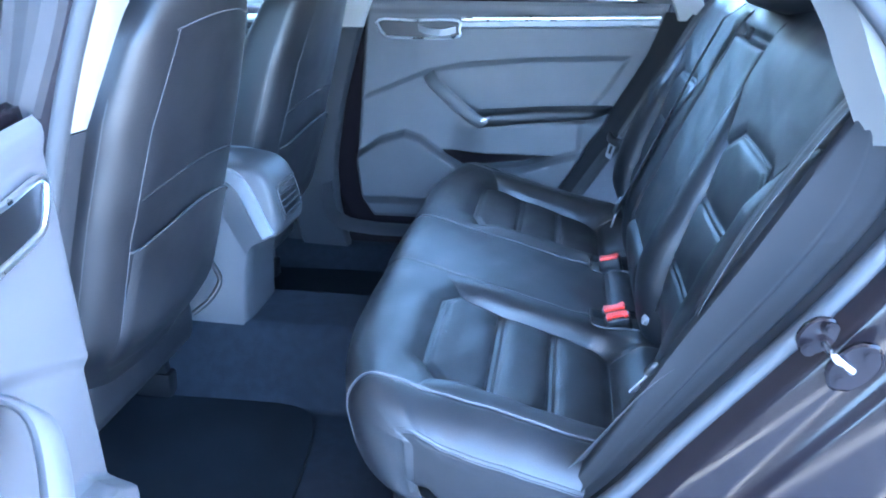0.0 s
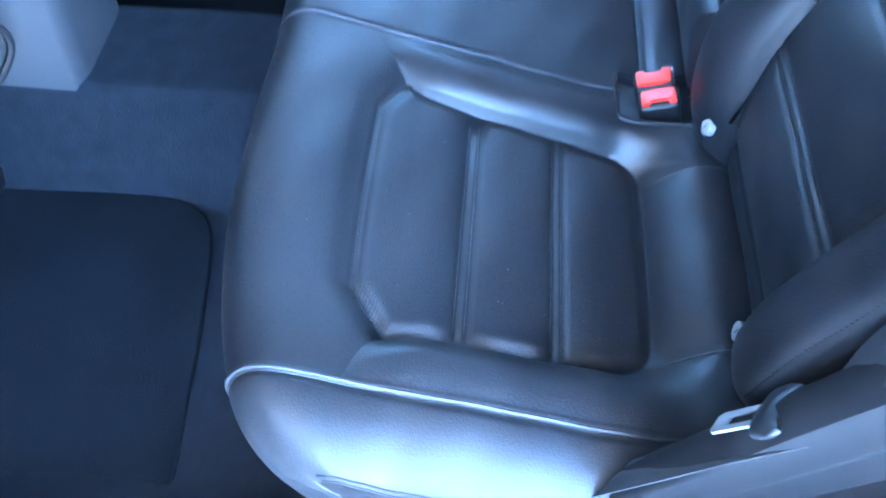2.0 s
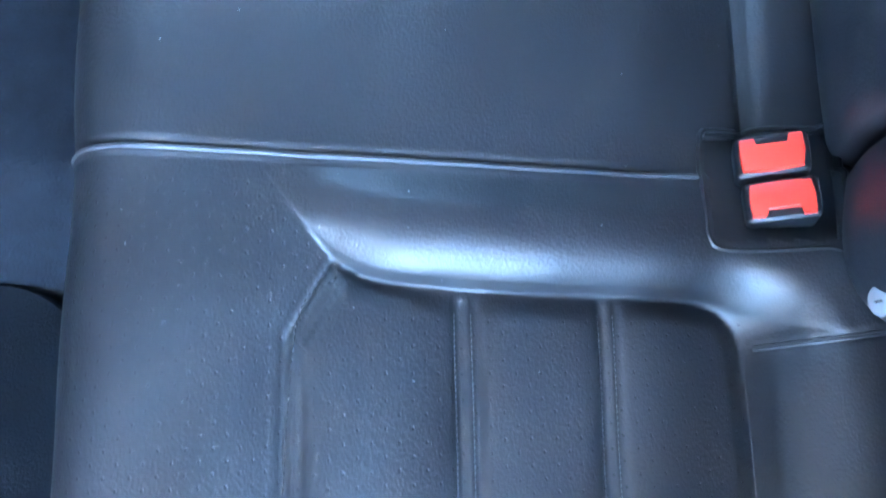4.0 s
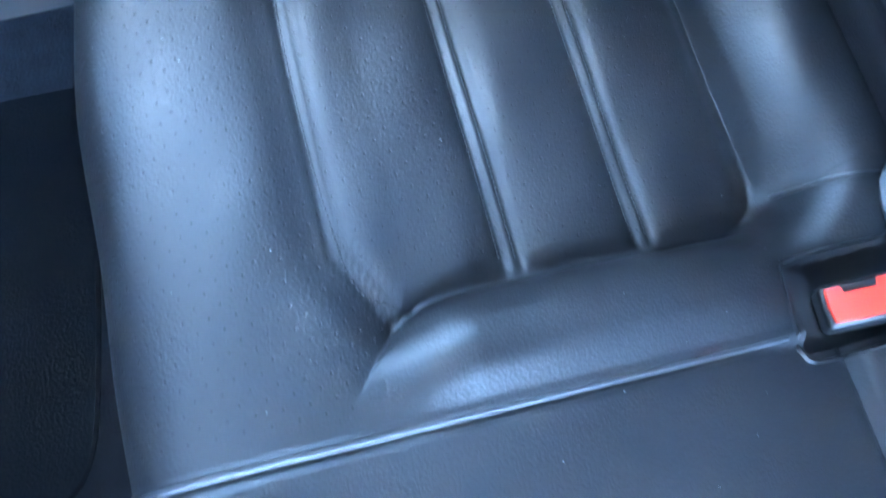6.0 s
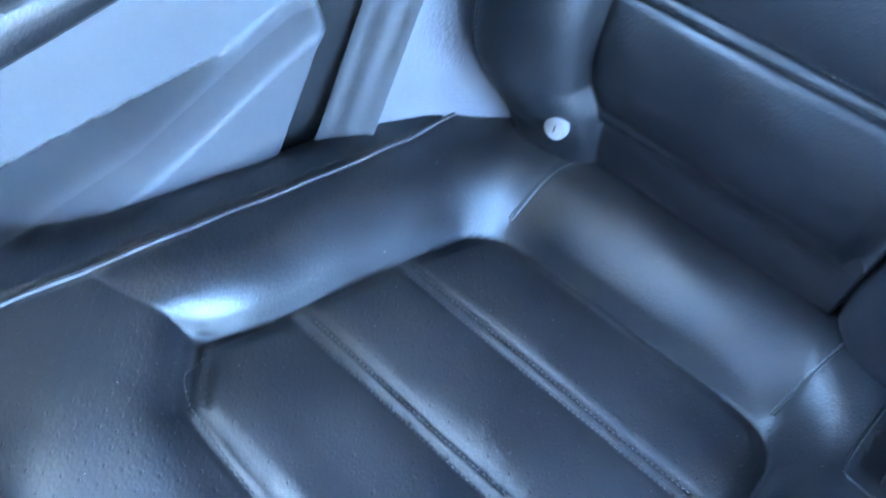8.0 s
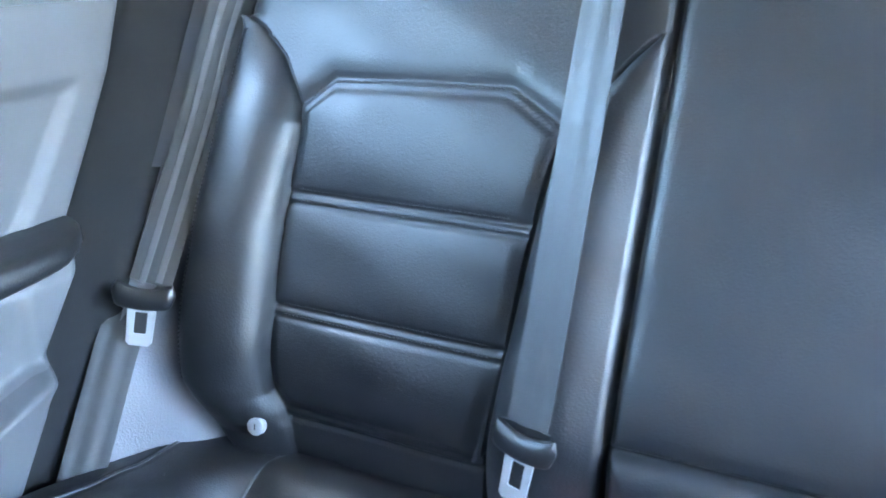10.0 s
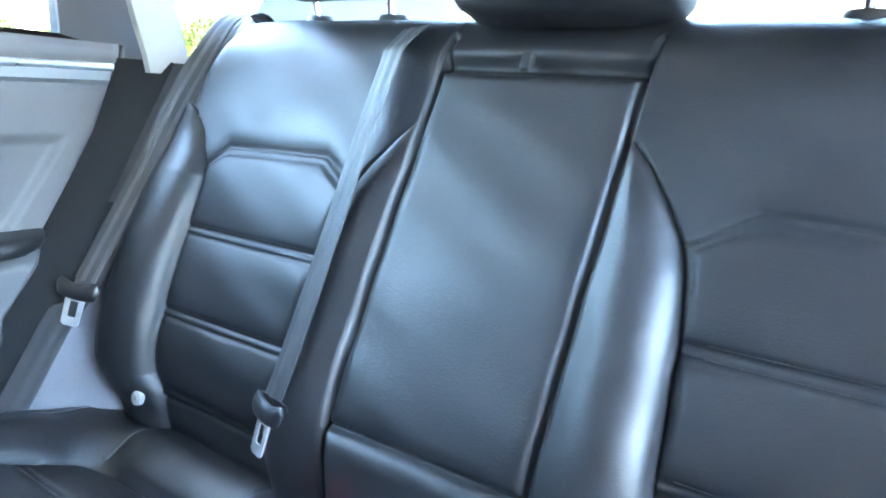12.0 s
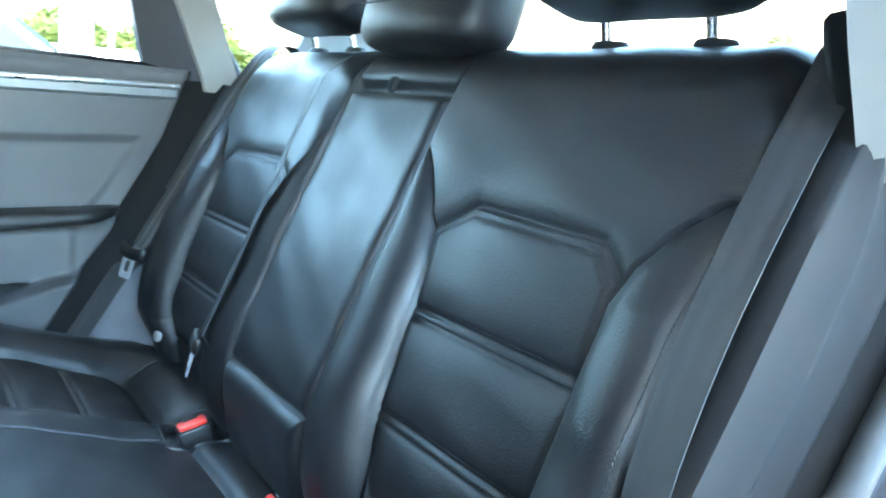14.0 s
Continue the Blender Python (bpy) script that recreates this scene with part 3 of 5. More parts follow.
def backrest(q, w):
    a, sign = np.abs(w), np.sign(w)
    x, z = np.interp(q, BQ, BP[:, 0]), np.interp(q, BQ, BP[:, 1])
    nx, nz = -np.interp(q, BQ, BT[:, 1]), np.interp(q, BQ, BT[:, 0])
    end = np.interp(q, B_END[:, 0], B_END[:, 1])
    y = np.where(a < 0.48, a, 0.48 + (a - 0.48) * (end - 0.48) / 0.15)       # a of 0.63 is the outer edge
    y = np.where(a > 0.63, end, y)
    sd = inside(q, y, BPANEL)
    dish = np.interp(q, [0.3, 0.38, 0.50, 0.63, 0.73, 0.77], [-0.026, -0.030, -0.024, -0.015, -0.006, -0.004])
    fields = np.zeros_like(q)
    for lo, hi in ((0.378, 0.506), (0.518, 0.623), (0.635, 0.757)):
        t = np.clip((q - (lo + hi) / 2) / ((hi - lo) / 2), -1, 1)
        fields = np.maximum(fields, 0.006 * (1 - np.abs(t) ** 3))
    grooves = sum(-0.0046 * bell(q - g, 0.0032) - 0.0026 * bell(q - g + 0.012, 0.0026) for g in (0.635, 0.518))
    panel = dish + fields * step(0, 0.02, sd) + grooves * step(0, 0.006, sd) - 0.002 * bell(sd - 0.011, 0.002) * (q > 0.68)
    flat = 0.003 * np.sin(np.pi * np.clip((q - 0.76) / 0.2, 0, 1)) + np.where(q < 0.40, np.interp(q, [0.30, 0.365, 0.40], [-0.020, -0.028, -0.028]), 0)
    h = np.where(sd > 0, panel, flat + (dish - flat) * bell(np.minimum(sd, 0), 0.012) * (q > 0.40))
    h = h - 0.0035 * bell(sd, 0.0028) * (q > 0.66) - 0.004 * bell(q - 0.372, 0.004) * (q < 0.40)
    # bolster beside the armrest
    e = np.interp(q, B_IN[:, 0], B_IN[:, 1])
    t = (y - 0.139) / np.maximum(e - 0.139, 1e-4)
    deep = np.interp(q, [0.3, 0.40, 0.64, 0.72, 0.78, 0.815], [0.050, 0.052, 0.045, 0.034, 0.014, 0.003])
    top = np.interp(q, [0.3, 0.36, 0.5, 0.68, 0.78, 0.82], [0.006, 0.014, 0.020, 0.018, 0.008, 0.0])
    r = np.clip((t - 0.45) / 0.55, 0, 1)
    hb = top * step(-0.15, 0.45, t) - deep * (1 - np.sqrt(1 - np.minimum(r, 0.9995) ** 2.2))
    m_in = (q < 0.815) & (t >= 0) & (t <= 1)
    h = np.where(m_in, hb, h)
    # outer bolster
    e = np.interp(q, B_OUT[:, 0], B_OUT[:, 1])
    t = (end - y) / np.maximum(end - e, 1e-4)
    r = np.clip((t - 0.40) / 0.60, 0, 1)
    r2 = np.clip((0.42 - t) / 0.42, 0, 1)
    deep = np.interp(q, [0.3, 0.36, 0.42, 0.60, 0.72, 0.78, 0.812], [0.020, 0.032, 0.052, 0.052, 0.036, 0.014, 0.003])
    top = np.interp(q, [0.3, 0.36, 0.42, 0.6, 0.70, 0.76, 0.795, 0.82], [0.0, 0.004, 0.022, 0.030, 0.026, 0.012, 0.001, 0.0])
    ho = top - deep * (1 - np.sqrt(1 - np.minimum(r, 0.9995) ** 2.2)) - 0.045 * (1 - np.sqrt(1 - np.minimum(r2, 0.9995) ** 2.4))
    m_out = (q < 0.812) & (t >= 0) & (t <= 1)
    shoulder = -0.045 * (1 - np.sqrt(1 - np.minimum(np.clip((y - end + 0.05) / 0.05, 0, 1), 0.9995) ** 2.4))
    h = np.where(m_out, ho, h + np.where(q >= 0.812, shoulder, 0))
    # centre: armrest, foot piece and strip above
    k = np.clip((ARM_Y - y) / 0.022, 0, 1)
    ends = np.minimum(np.clip((q - 0.459) / 0.022, 0, 1), np.clip((0.874 - q) / 0.014, 0, 1))
    arm = 0.010 * np.sqrt(1 - (1 - np.minimum(k, ends)) ** 2.2) - 0.006
    foot = 0.020 * np.sqrt(1 - (1 - np.minimum(k, np.clip((0.456 - q) / 0.03, 0, 1))) ** 2.2) - 0.008
    strip = -0.016 * bell(q - 0.884, 0.010) - 0.012 * bell(y - 0.139, 0.004) * (q < 0.92)
    m_mid = y < 0.139
    mid = np.where(q > 0.874, strip, np.where(q > 0.4575, arm, foot)) - 0.012 * bell(y - 0.1375, 0.004) * (q < 0.90)
    h = np.where(m_mid, mid, h)
    h = h - 0.006 * bell(y - 0.1395, 0.0026) * (q < 0.93)
    h = h + 0.0012 * np.sin(23 * q + 7 * w) * np.sin(15 * w + 2) + 0.0006 * np.sin(71 * q - 36 * w)
    X, Z = x + h * nx, z + h * nz
    over = np.maximum(a - 0.63, 0)
    X = X + over * 0.9
    Z = Z - over * 0.35
    yy = y + 0.012 * np.minimum(over / 0.02, 1)
    rid = np.zeros(q.shape, int)
    rid[sd > 0] = 1
    rid[m_in] = 2
    rid[m_out] = 3
    rid[m_mid & (q > 0.4575) & (q <= 0.874)] = 4
    rid[m_mid & (q <= 0.4575)] = 5
    rid[m_mid & (q > 0.874)] = 6
    rid[(rid == 0) & (q < 0.378) & (a < 0.63)] = 7
    rid[a > 0.63] = 8
    return np.stack([X, sign * yy, Z], -1), rid + np.where(w > 0, 10, 0)


def b_col(q):
    """The column that meets the outer bolster's edge."""
    end, e = np.interp(q, B_END[:, 0], B_END[:, 1]), np.interp(q, B_OUT[:, 0], B_OUT[:, 1])
    a = e if e < 0.48 else 0.48 + (e - 0.48) * 0.15 / (end - 0.48)
    return min(a, 0.618)


back = thing("rear_bench_back", "black leather rear backrest with fluted inserts and centre armrest", "car seat")
qs = snap(np.r_[np.linspace(0.23, 0.90, 236), np.linspace(0.904, 1.18, 54)], (0.4575, 0.874, 0.815, 0.812))
half = np.r_[np.linspace(0, 0.139, 40, endpoint=False), np.linspace(0.139, 0.63, 176, endpoint=False), np.linspace(0.63, 0.78, 14)]
half = snap(half, (0.139, 0.24, 0.522, 0.63))
GQ, GW2 = aligned(qs, half, (0.139, 0.24, 0.522, 0.63), lambda q: (0.139, np.maximum(np.interp(q, B_IN[:, 0], B_IN[:, 1]), 0.148), b_col(q), 0.63))
BPTS = backrest(GQ, GW2)[0]
BRID = backrest(centred(GQ), centred(GW2))[1]
for k in (4, 5, 6):
    BRID[BRID == k] = 10 + k
names = {}
for off in (0, 10):
    names |= {off: ("shoulder_panel", LEATHER, ""), off + 1: ("insert_panel", INSERT, "fluted leather insert"), off + 2: ("inner_bolster", LEATHER, ""),
              off + 3: ("outer_bolster", LEATHER, ""), off + 7: ("lower_band", LEATHER, ""), off + 8: ("side", LEATHER, "")}
names |= {14: ("armrest", LEATHER, "folded-up centre armrest"), 15: ("armrest_foot_panel", LEATHER, ""), 16: ("top_strip", LEATHER, "")}
upholstery(BPTS[:, ::-1], GQ[:, ::-1], GW2[:, ::-1], BRID[:, ::-1], names, back)


def on_backrest(q, w):
    q, w = np.asarray(q, float), np.asarray(w, float)
    e = 0.0015
    P = backrest(q, w)[0]
    n = np.cross(backrest(q, w + e)[0] - backrest(q, w - e)[0], backrest(q + e, w)[0] - backrest(q - e, w)[0])
    n /= np.linalg.norm(n, axis=1, keepdims=True)
    n *= np.where(n[:, :1] > 0, -1, 1)
    return P, n


for s in (-1, 1):
    t = np.linspace(0, 1, 160)
    for g in (0.635, 0.518):
        for o in (0.0035, -0.0085):
            seam("stitching", on_backrest, g + o + 0 * t, s * (0.262 + t * 0.25), back, SEAM)
    seam("stitching", on_backrest, 0.42 + t * 0.38, s * (0.612 + 0 * t), back, SEAM)
    path = spline([(0.724, 0.232), (0.752, 0.288), (0.747, 0.482), (0.722, 0.514)], 160)
    seam("stitching", on_backrest, path[:, 0], s * path[:, 1], back, SEAM)

# dark piece at the top of the armrest, in place of the notch's shade
bm = bmesh.new()
box(bm, (0.754, 0.004, 0.876), (0.764, 0.018, 0.900), 0.003, 3, Matrix.Translation((0.764, 0.012, 0.888)) @ pose(0, 0, 0, 0, 22, 0) @ Matrix.Translation((-0.760, -0.012, -0.888)))
part("notch_shade", bm, SEAM, back, "dark piece for the shade in the armrest's top notch")

# ---- car shell ----
def sheet(name, fn, us, vs, mat, parent=None, label=""):
    U, V = np.meshgrid(us, vs, indexing="ij")
    P = np.stack(np.broadcast_arrays(*fn(U, V)), -1).astype(float)
    nu, nv = P.shape[:2]
    idx = np.arange(nu * nv).reshape(nu, nv)
    quads = np.stack([idx[:-1, :-1], idx[1:, :-1], idx[1:, 1:], idx[:-1, 1:]], -1).reshape(-1, 4)
    return link_mesh(name, P.reshape(-1, 3), quads, mat, parent, label)


def mirrored(bm, s):
    if s > 0:
        bmesh.ops.scale(bm, vec=(1, -1, 1), verts=bm.verts)
    return bm


def floor_z(x, y):
    hump = 0.175 * (1 - step(0.085, 0.180, np.abs(y)))
    return 0.06 + hump + 0.07 * step(0.60, 0.72, np.abs(y)) + 0.004 * np.sin(9 * x + 3) * np.sin(7 * y)


carpet = sheet("floor", lambda u, v: (u, v, floor_z(u, v)), np.linspace(-1.7, 0.40, 100), np.linspace(-0.745, 0.745, 140), CARPET)
tagged(carpet, "black carpet over the car floor and raised centre tunnel", "carpet", kind="structure")

# door opening of the left side, as x and z: down the rear edge, along the sill, up the centre pillar and back along the roof
REAR = [(0.40, 1.165), (0.52, 1.13), (0.64, 1.065), (0.735, 0.98), (0.79, 0.905), (0.816, 0.85), (0.816, 0.79), (0.786, 0.725), (0.727, 0.634), (0.674, 0.563), (0.583, 0.443), (0.512, 0.345), (0.43, 0.265), (0.33, 0.21), (0.20, 0.18), (0.0, 0.168), (-0.16, 0.168)]
FRONT = [(-0.16, 0.168), (-0.265, 0.182), (-0.318, 0.225), (-0.335, 0.30), (-0.330, 0.42), (-0.292, 0.60), (-0.235, 0.80), (-0.180, 0.95), (-0.120, 1.07), (-0.04, 1.14), (0.06, 1.17), (0.22, 1.175), (0.40, 1.165)]
DOOR_Z, DOOR_X = [0.20, 0.34, 0.42, 0.475, 0.55, 0.60, 0.67, 0.75, 0.845, 0.90], [0.33, 0.412, 0.462, 0.492, 0.545, 0.572, 0.612, 0.655, 0.690, 0.700]
INNER = [(0.70, 1.00), (0.735, 0.94), (0.757, 0.895), (0.750, 0.870), (0.704, 0.784), (0.652, 0.685), (0.613, 0.615), (0.575, 0.548), (0.527, 0.455), (0.476, 0.358), (0.432, 0.285), (0.37, 0.20)]
rear_path, front_path = spline(REAR, 90), spline(FRONT, 60)
low_path = rear_path[rear_path[:, 1] < 0.215]
loop = np.vstack([rear_path, front_path[1:]])

for s, word in ((-1, "left"), (1, "right")):
    # inner quarter trim beside the backrest: ribs run along the opening
    inner, outer = spline(INNER, 70), spline(REAR[2:14], 70)
    keep = inner[:, 1] < (0.872 if s > 0 else 0.965)
    inner, outer = inner[keep], outer[keep]
    bm = bmesh.new()
    rows = []
    for (ix, iz), (ox, oz) in zip(inner, outer):
        if s > 0:       # the closed door's panel hides the ribbed part
            xe = np.interp(iz, DOOR_Z, DOOR_X)
            rows.append([(ix + 0.055, -0.658, iz - 0.03), (ix + 0.012, -0.681, iz - 0.006)] + [(ix + (xe - 0.012 - ix) * t, y, iz) for t, y in ((0, -0.692), (0.06, -0.696), (0.5, -0.715), (0.94, -0.735), (1, -0.745))])
            continue
        row = [(ix + 0.11, -0.60, iz - 0.03), (ix + 0.050, -0.628, iz - 0.014), (ix + 0.018, -0.645, iz - 0.004), (ix + 0.004, -0.658, iz - 0.001), (ix - 0.001, -0.672, iz), (ix - 0.001, -0.683, iz)]
        for t, y in ((0.0, -0.690), (0.08, -0.692), (0.38, -0.697), (0.43, -0.703), (0.48, -0.7035), (0.53, -0.699), (0.72, -0.705), (0.77, -0.712), (0.82, -0.7125), (0.87, -0.707), (0.97, -0.724), (1.0, -0.735)):
            row.append((ix + (ox - ix) * t, y, iz + (oz - iz) * t))
        rows.append(row)
    loft(bm, rows, cap=False, closed=False)
    tagged(part("side_trim", mirrored(bm, s), SIDE, sharp=60), "grey plastic side trim with ribs beside the rear backrest", "car trim", kind="structure")
    if s > 0:
        bm = bmesh.new()
        loft(bm, [[(ix + 0.004, -0.686, iz - 0.002), (ix + 0.012, -0.668, iz - 0.002), (ix + 0.028, -0.648, iz - 0.006), (ix + 0.05, -0.632, iz - 0.012), (ix + 0.12, -0.60, iz - 0.03)] for ix, iz in inner[:20]], cap=False, closed=False)
        tagged(part("upper_side_lining", mirrored(bm, s), PLASTIC, sharp=60), "dark plastic lining behind the belt beside the backrest", "car trim", kind="structure")
    bm = bmesh.new()
    loft(bm, [[(ix + 0.010, -0.679, iz - 0.004), (ix + 0.045, -0.662, iz + 0.004), (ix + 0.085, -0.642, iz + 0.012), (ix + 0.14, -0.60, iz + 0.02), (ix + 0.20, -0.56, iz + 0.03)] for ix, iz in inner[18:]], cap=False, closed=False)
    tagged(part("wheel_arch_trim", mirrored(bm, s), GREYTRIM, sharp=60), "grey textured lining between backrest and side trim", "car trim", kind="structure")
    bm = bmesh.new()
    tube(bm, [(p[0], -0.742, p[1]) for p in loop[:-1]], 0.0132, 14, closed=True)
    tagged(part("door_seal", mirrored(bm, s), RUBBER), "grey rubber seal round the door opening", "door seal", kind="structure")

# painted door frame of the open side
bm = bmesh.new()
sweep(bm, rear_path, [(0.002, -0.742), (0.014, -0.754), (0.020, -0.770), (0.030, -0.779), (0.060, -0.786), (0.088, -0.792), (0.094, -0.801), (0.102, -0.806), (0.130, -0.813), (0.170, -0.824), (0.205, -0.838), (0.218, -0.856), (0.224, -0.880), (0.236, -0.898), (0.260, -0.909), (0.32, -0.916), (0.55, -0.915), (0.9, -0.88)])
tagged(part("body_side", bm, PAINT, sharp=50), "glossy black painted door frame and body side", "car body", kind="structure")
bm = bmesh.new()
sweep(bm, front_path, [(0.004, -0.748), (0.016, -0.757), (0.030, -0.775), (0.070, -0.783), (0.10, -0.80)])
tagged(part("centre_pillar_frame", bm, PAINT, sharp=50), "glossy black painted centre pillar frame", "car body", kind="structure")
bm = bmesh.new()
sweep(bm, low_path, [(-0.030, -0.712), (-0.012, -0.716), (-0.004, -0.730)])
tagged(part("sill_trim", bm, PLASTIC), "dark plastic sill trim inside the open door", "sill trim", kind="structure")
bm = bmesh.new()
sweep(bm, np.vstack([low_path, front_path[1:12]]), [(-0.020, -0.645), (-0.036, -0.668), (-0.040, -0.70), (-0.034, -0.728)])
tagged(part("sill_trim", mirrored(bm, 1), PLASTIC), "dark plastic sill trim under the closed rear door", "sill trim", kind="structure")

# centre pillars: light upper trim over dark lower trim
for s in (-1, 1):
    for name, mat, z0, z1, word in (("pillar_trim_upper", PILLAR, 0.818, 1.19, "light grey upper centre pillar trim"), ("pillar_trim_lower", PLASTIC, 0.10, 0.8155, "dark grey lower centre pillar trim")):
        bm = bmesh.new()
        rings = []
        for z in np.linspace(z0, z1, 14):
            xr = np.interp(z, [0.1, 0.24, 0.40, 0.60, 0.80, 0.95, 1.07, 1.2], [-0.28, -0.315, -0.322, -0.286, -0.229, -0.174, -0.114, -0.04]) + (0.004 if s < 0 else 0.034)
            wd = np.interp(z, [0.1, 0.6, 0.82, 1.2], [0.16, 0.14, 0.075, 0.10])
            yi = np.interp(z, [0.1, 0.82, 1.2], [0.700, 0.690, 0.60])
            rings.append([(xr, s * 0.735, z), (xr + 0.004, s * (yi + 0.012), z), (xr - 0.006, s * yi, z), (xr - wd + 0.01, s * yi, z), (xr - wd, s * (yi + 0.012), z), (xr - wd, s * 0.735, z)])
        loft(bm, rings)
        tagged(part(name, bm, mat, sharp=50), word, "pillar trim", kind="structure")

# rear pillars with the quarter light between, roof, shelf and rear window
def pillar_y(z):
    return np.interp(z, [0.80, 0.90, 1.05, 1.2], [0.715, 0.695, 0.64, 0.56])


# a narrow strip of it beside the open side's seal, coloured darker for shade
bm = bmesh.new()
loft(bm, [[(x, -0.688, z), (x + 0.010, -0.704, z + 0.005), (x + 0.024, -0.734, z + 0.011), (x + 0.040, -0.734, z + 0.016), (x + 0.040, -0.690, z + 0.016)] for x, z in spline([(0.555, 1.13), (0.615, 1.075), (0.685, 0.977), (0.712, 0.922), (0.742, 0.862), (0.757, 0.830)], 30)])
tagged(part("pillar_trim", bm, SHADED_PILLAR, sharp=50), "textured pillar trim beside the open door's seal, darkened for shade", "pillar trim", kind="structure")
for s in (1,):
    bm = bmesh.new()
    rings = []
    for z in np.linspace(0.850, 1.20, 14):
        x0 = np.interp(z, [0.845, 0.89, 1.03, 1.2], [0.719, 0.703, 0.632, 0.50])
        x1 = np.interp(z, [0.845, 0.905, 1.03, 1.2], [0.795, 0.772, 0.712, 0.60])
        y = pillar_y(z) - 0.008 * float(step(0.95, 0.87, np.float64(z)))
        rings.append([(x0, s * y, z), (x1, s * (y - 0.004), z), (x1 + 0.003, s * (y + 0.008), z), (x0 - 0.003, s * (y + 0.010), z)])
    loft(bm, rings)
    tagged(part("pillar_trim", bm, PILLAR, sharp=50), "light grey pillar trim between door and quarter window", "pillar trim", kind="structure")
for s in (-1, 1):
    # solid pillar behind the quarter light
    bm = bmesh.new()
    rings = []
    for z in np.linspace(0.86, 1.22, 14):
        x0 = np.interp(z, [0.86, 0.905, 0.92, 0.95, 1.0, 1.06, 1.1, 1.22], [0.86, 0.80, 0.86, 0.905, 0.92, 0.90, 0.84, 0.60])
        x1 = np.interp(z, [0.86, 1.0, 1.22], [1.42, 1.40, 1.06])
        y0, y1 = pillar_y(z), np.interp(z, [0.86, 1.22], [0.60, 0.50])
        rings.append([(x0, s * y0, z), ((x0 + x1) / 2, s * (y0 * 0.6 + y1 * 0.4), z), (x1, s * y1, z), (x1, s * (y1 + 0.03), z), (x0, s * (y0 + 0.025), z)])
    loft(bm, rings)
    tagged(part("rear_pillar_trim", bm, PILLAR, sharp=60), "light grey rear pillar trim beside the rear window", "pillar trim", kind="structure")
    q = link_mesh("quarter_window", [(0.76, s * 0.722, 0.90), (0.93, s * 0.715, 0.90), (0.93, s * 0.67, 1.06), (0.70, s * 0.67, 1.06)], [(0, 1, 2, 3)], GLASS)
    q.visible_shadow = False
    tagged(q, "small fixed quarter window behind the rear door", "car window", kind="structure")

roof = sheet("ceiling", lambda u, v: (u, v, 1.235 - 0.06 * (v / 0.6) ** 2 - 0.05 * step(0.6, 1.1, u) - 0.06 * step(-0.9, -1.3, u)), np.linspace(-1.02, 1.08, 34), np.linspace(-0.62, 0.62, 20), LINER)
tagged(roof, "light grey fabric headliner", "headliner", kind="structure")
skin = sheet("roof_panel", lambda u, v: (u, v, 1.275 - 0.06 * (v / 0.6) ** 2 - 0.05 * step(0.6, 1.1, u) - 0.06 * step(-0.9, -1.3, u)), np.linspace(-1.04, 1.10, 34), np.linspace(-0.76, 0.76, 24), PAINT)
tagged(skin, "black painted car roof", "car roof", kind="structure")
for s in (-1, 1):
    bm = bmesh.new()
    pts = [(x, z) for x, z in zip(np.linspace(-1.3, 1.08, 24), 1.185 - 0.045 * step(0.5, 1.1, np.linspace(-1.3, 1.08, 24)) - 0.06 * step(-0.9, -1.3, np.linspace(-1.3, 1.08, 24)))]
    loft(bm, [[(x, s * 0.57, z + 0.02), (x, s * 0.60, z - 0.03), (x, s * 0.66, z - 0.03), (x, s * 0.685, z), (x, s * 0.64, z + 0.05)] for x, z in pts])
    tagged(part("roof_rail", bm, LINER, sharp=50), "light grey roof edge trim over the doors", "roof trim", kind="structure")

shelf = sheet("parcel_shelf", lambda u, v: (u, v, np.interp(u, [0.86, 0.93, 1.42], [0.905, 0.932, 1.012]) + 0.003 * np.sin(20 * v)), np.linspace(0.86, 1.44, 24), np.linspace(-0.66, 0.66, 40), GREYTRIM)
tagged(shelf, "grey fabric parcel shelf behind the rear seats", "parcel shelf", kind="structure")
rw = sheet("rear_window", lambda u, v: (1.43 - 0.37 * u + 0.05 * (1 - (v / 0.62) ** 2), v * (1 - 0.12 * u), 1.005 + 0.185 * u), np.linspace(0, 1, 8), np.linspace(-0.62, 0.62, 14), GLASS)
rw.visible_shadow = False
tagged(rw, "sloping rear window glass", "car window", kind="structure")
bm = bmesh.new()
box(bm, (1.44, -0.70, 0.60), (1.95, 0.70, 0.995), 0.03)
tagged(part("boot_lid", bm, PAINT), "black painted boot lid behind the rear window", "car body", kind="structure")
bm = bmesh.new()
box(bm, (0.93, -0.72, 0.10), (1.44, 0.72, 0.90), 0.02)
tagged(part("boot_wall", bm, CARPET), "dark carpeted boot behind the backrest", "car boot", kind="structure")
bm = bmesh.new()
box(bm, (-0.46, 0.800, -0.05), (1.45, 0.83, 0.880), 0.01)
tagged(part("body_side", bm, PAINT), "black painted outer body side beyond the closed door", "car body", kind="structure")
for x0, x1 in ((0.93, 1.45), (-0.46, -0.30)):
    bm = bmesh.new()
    box(bm, (x0, -0.80, -0.05), (x1, -0.77, 0.885), 0.008)
    tagged(part("body_side", bm, PAINT), "black painted inner body side", "car body", kind="structure")
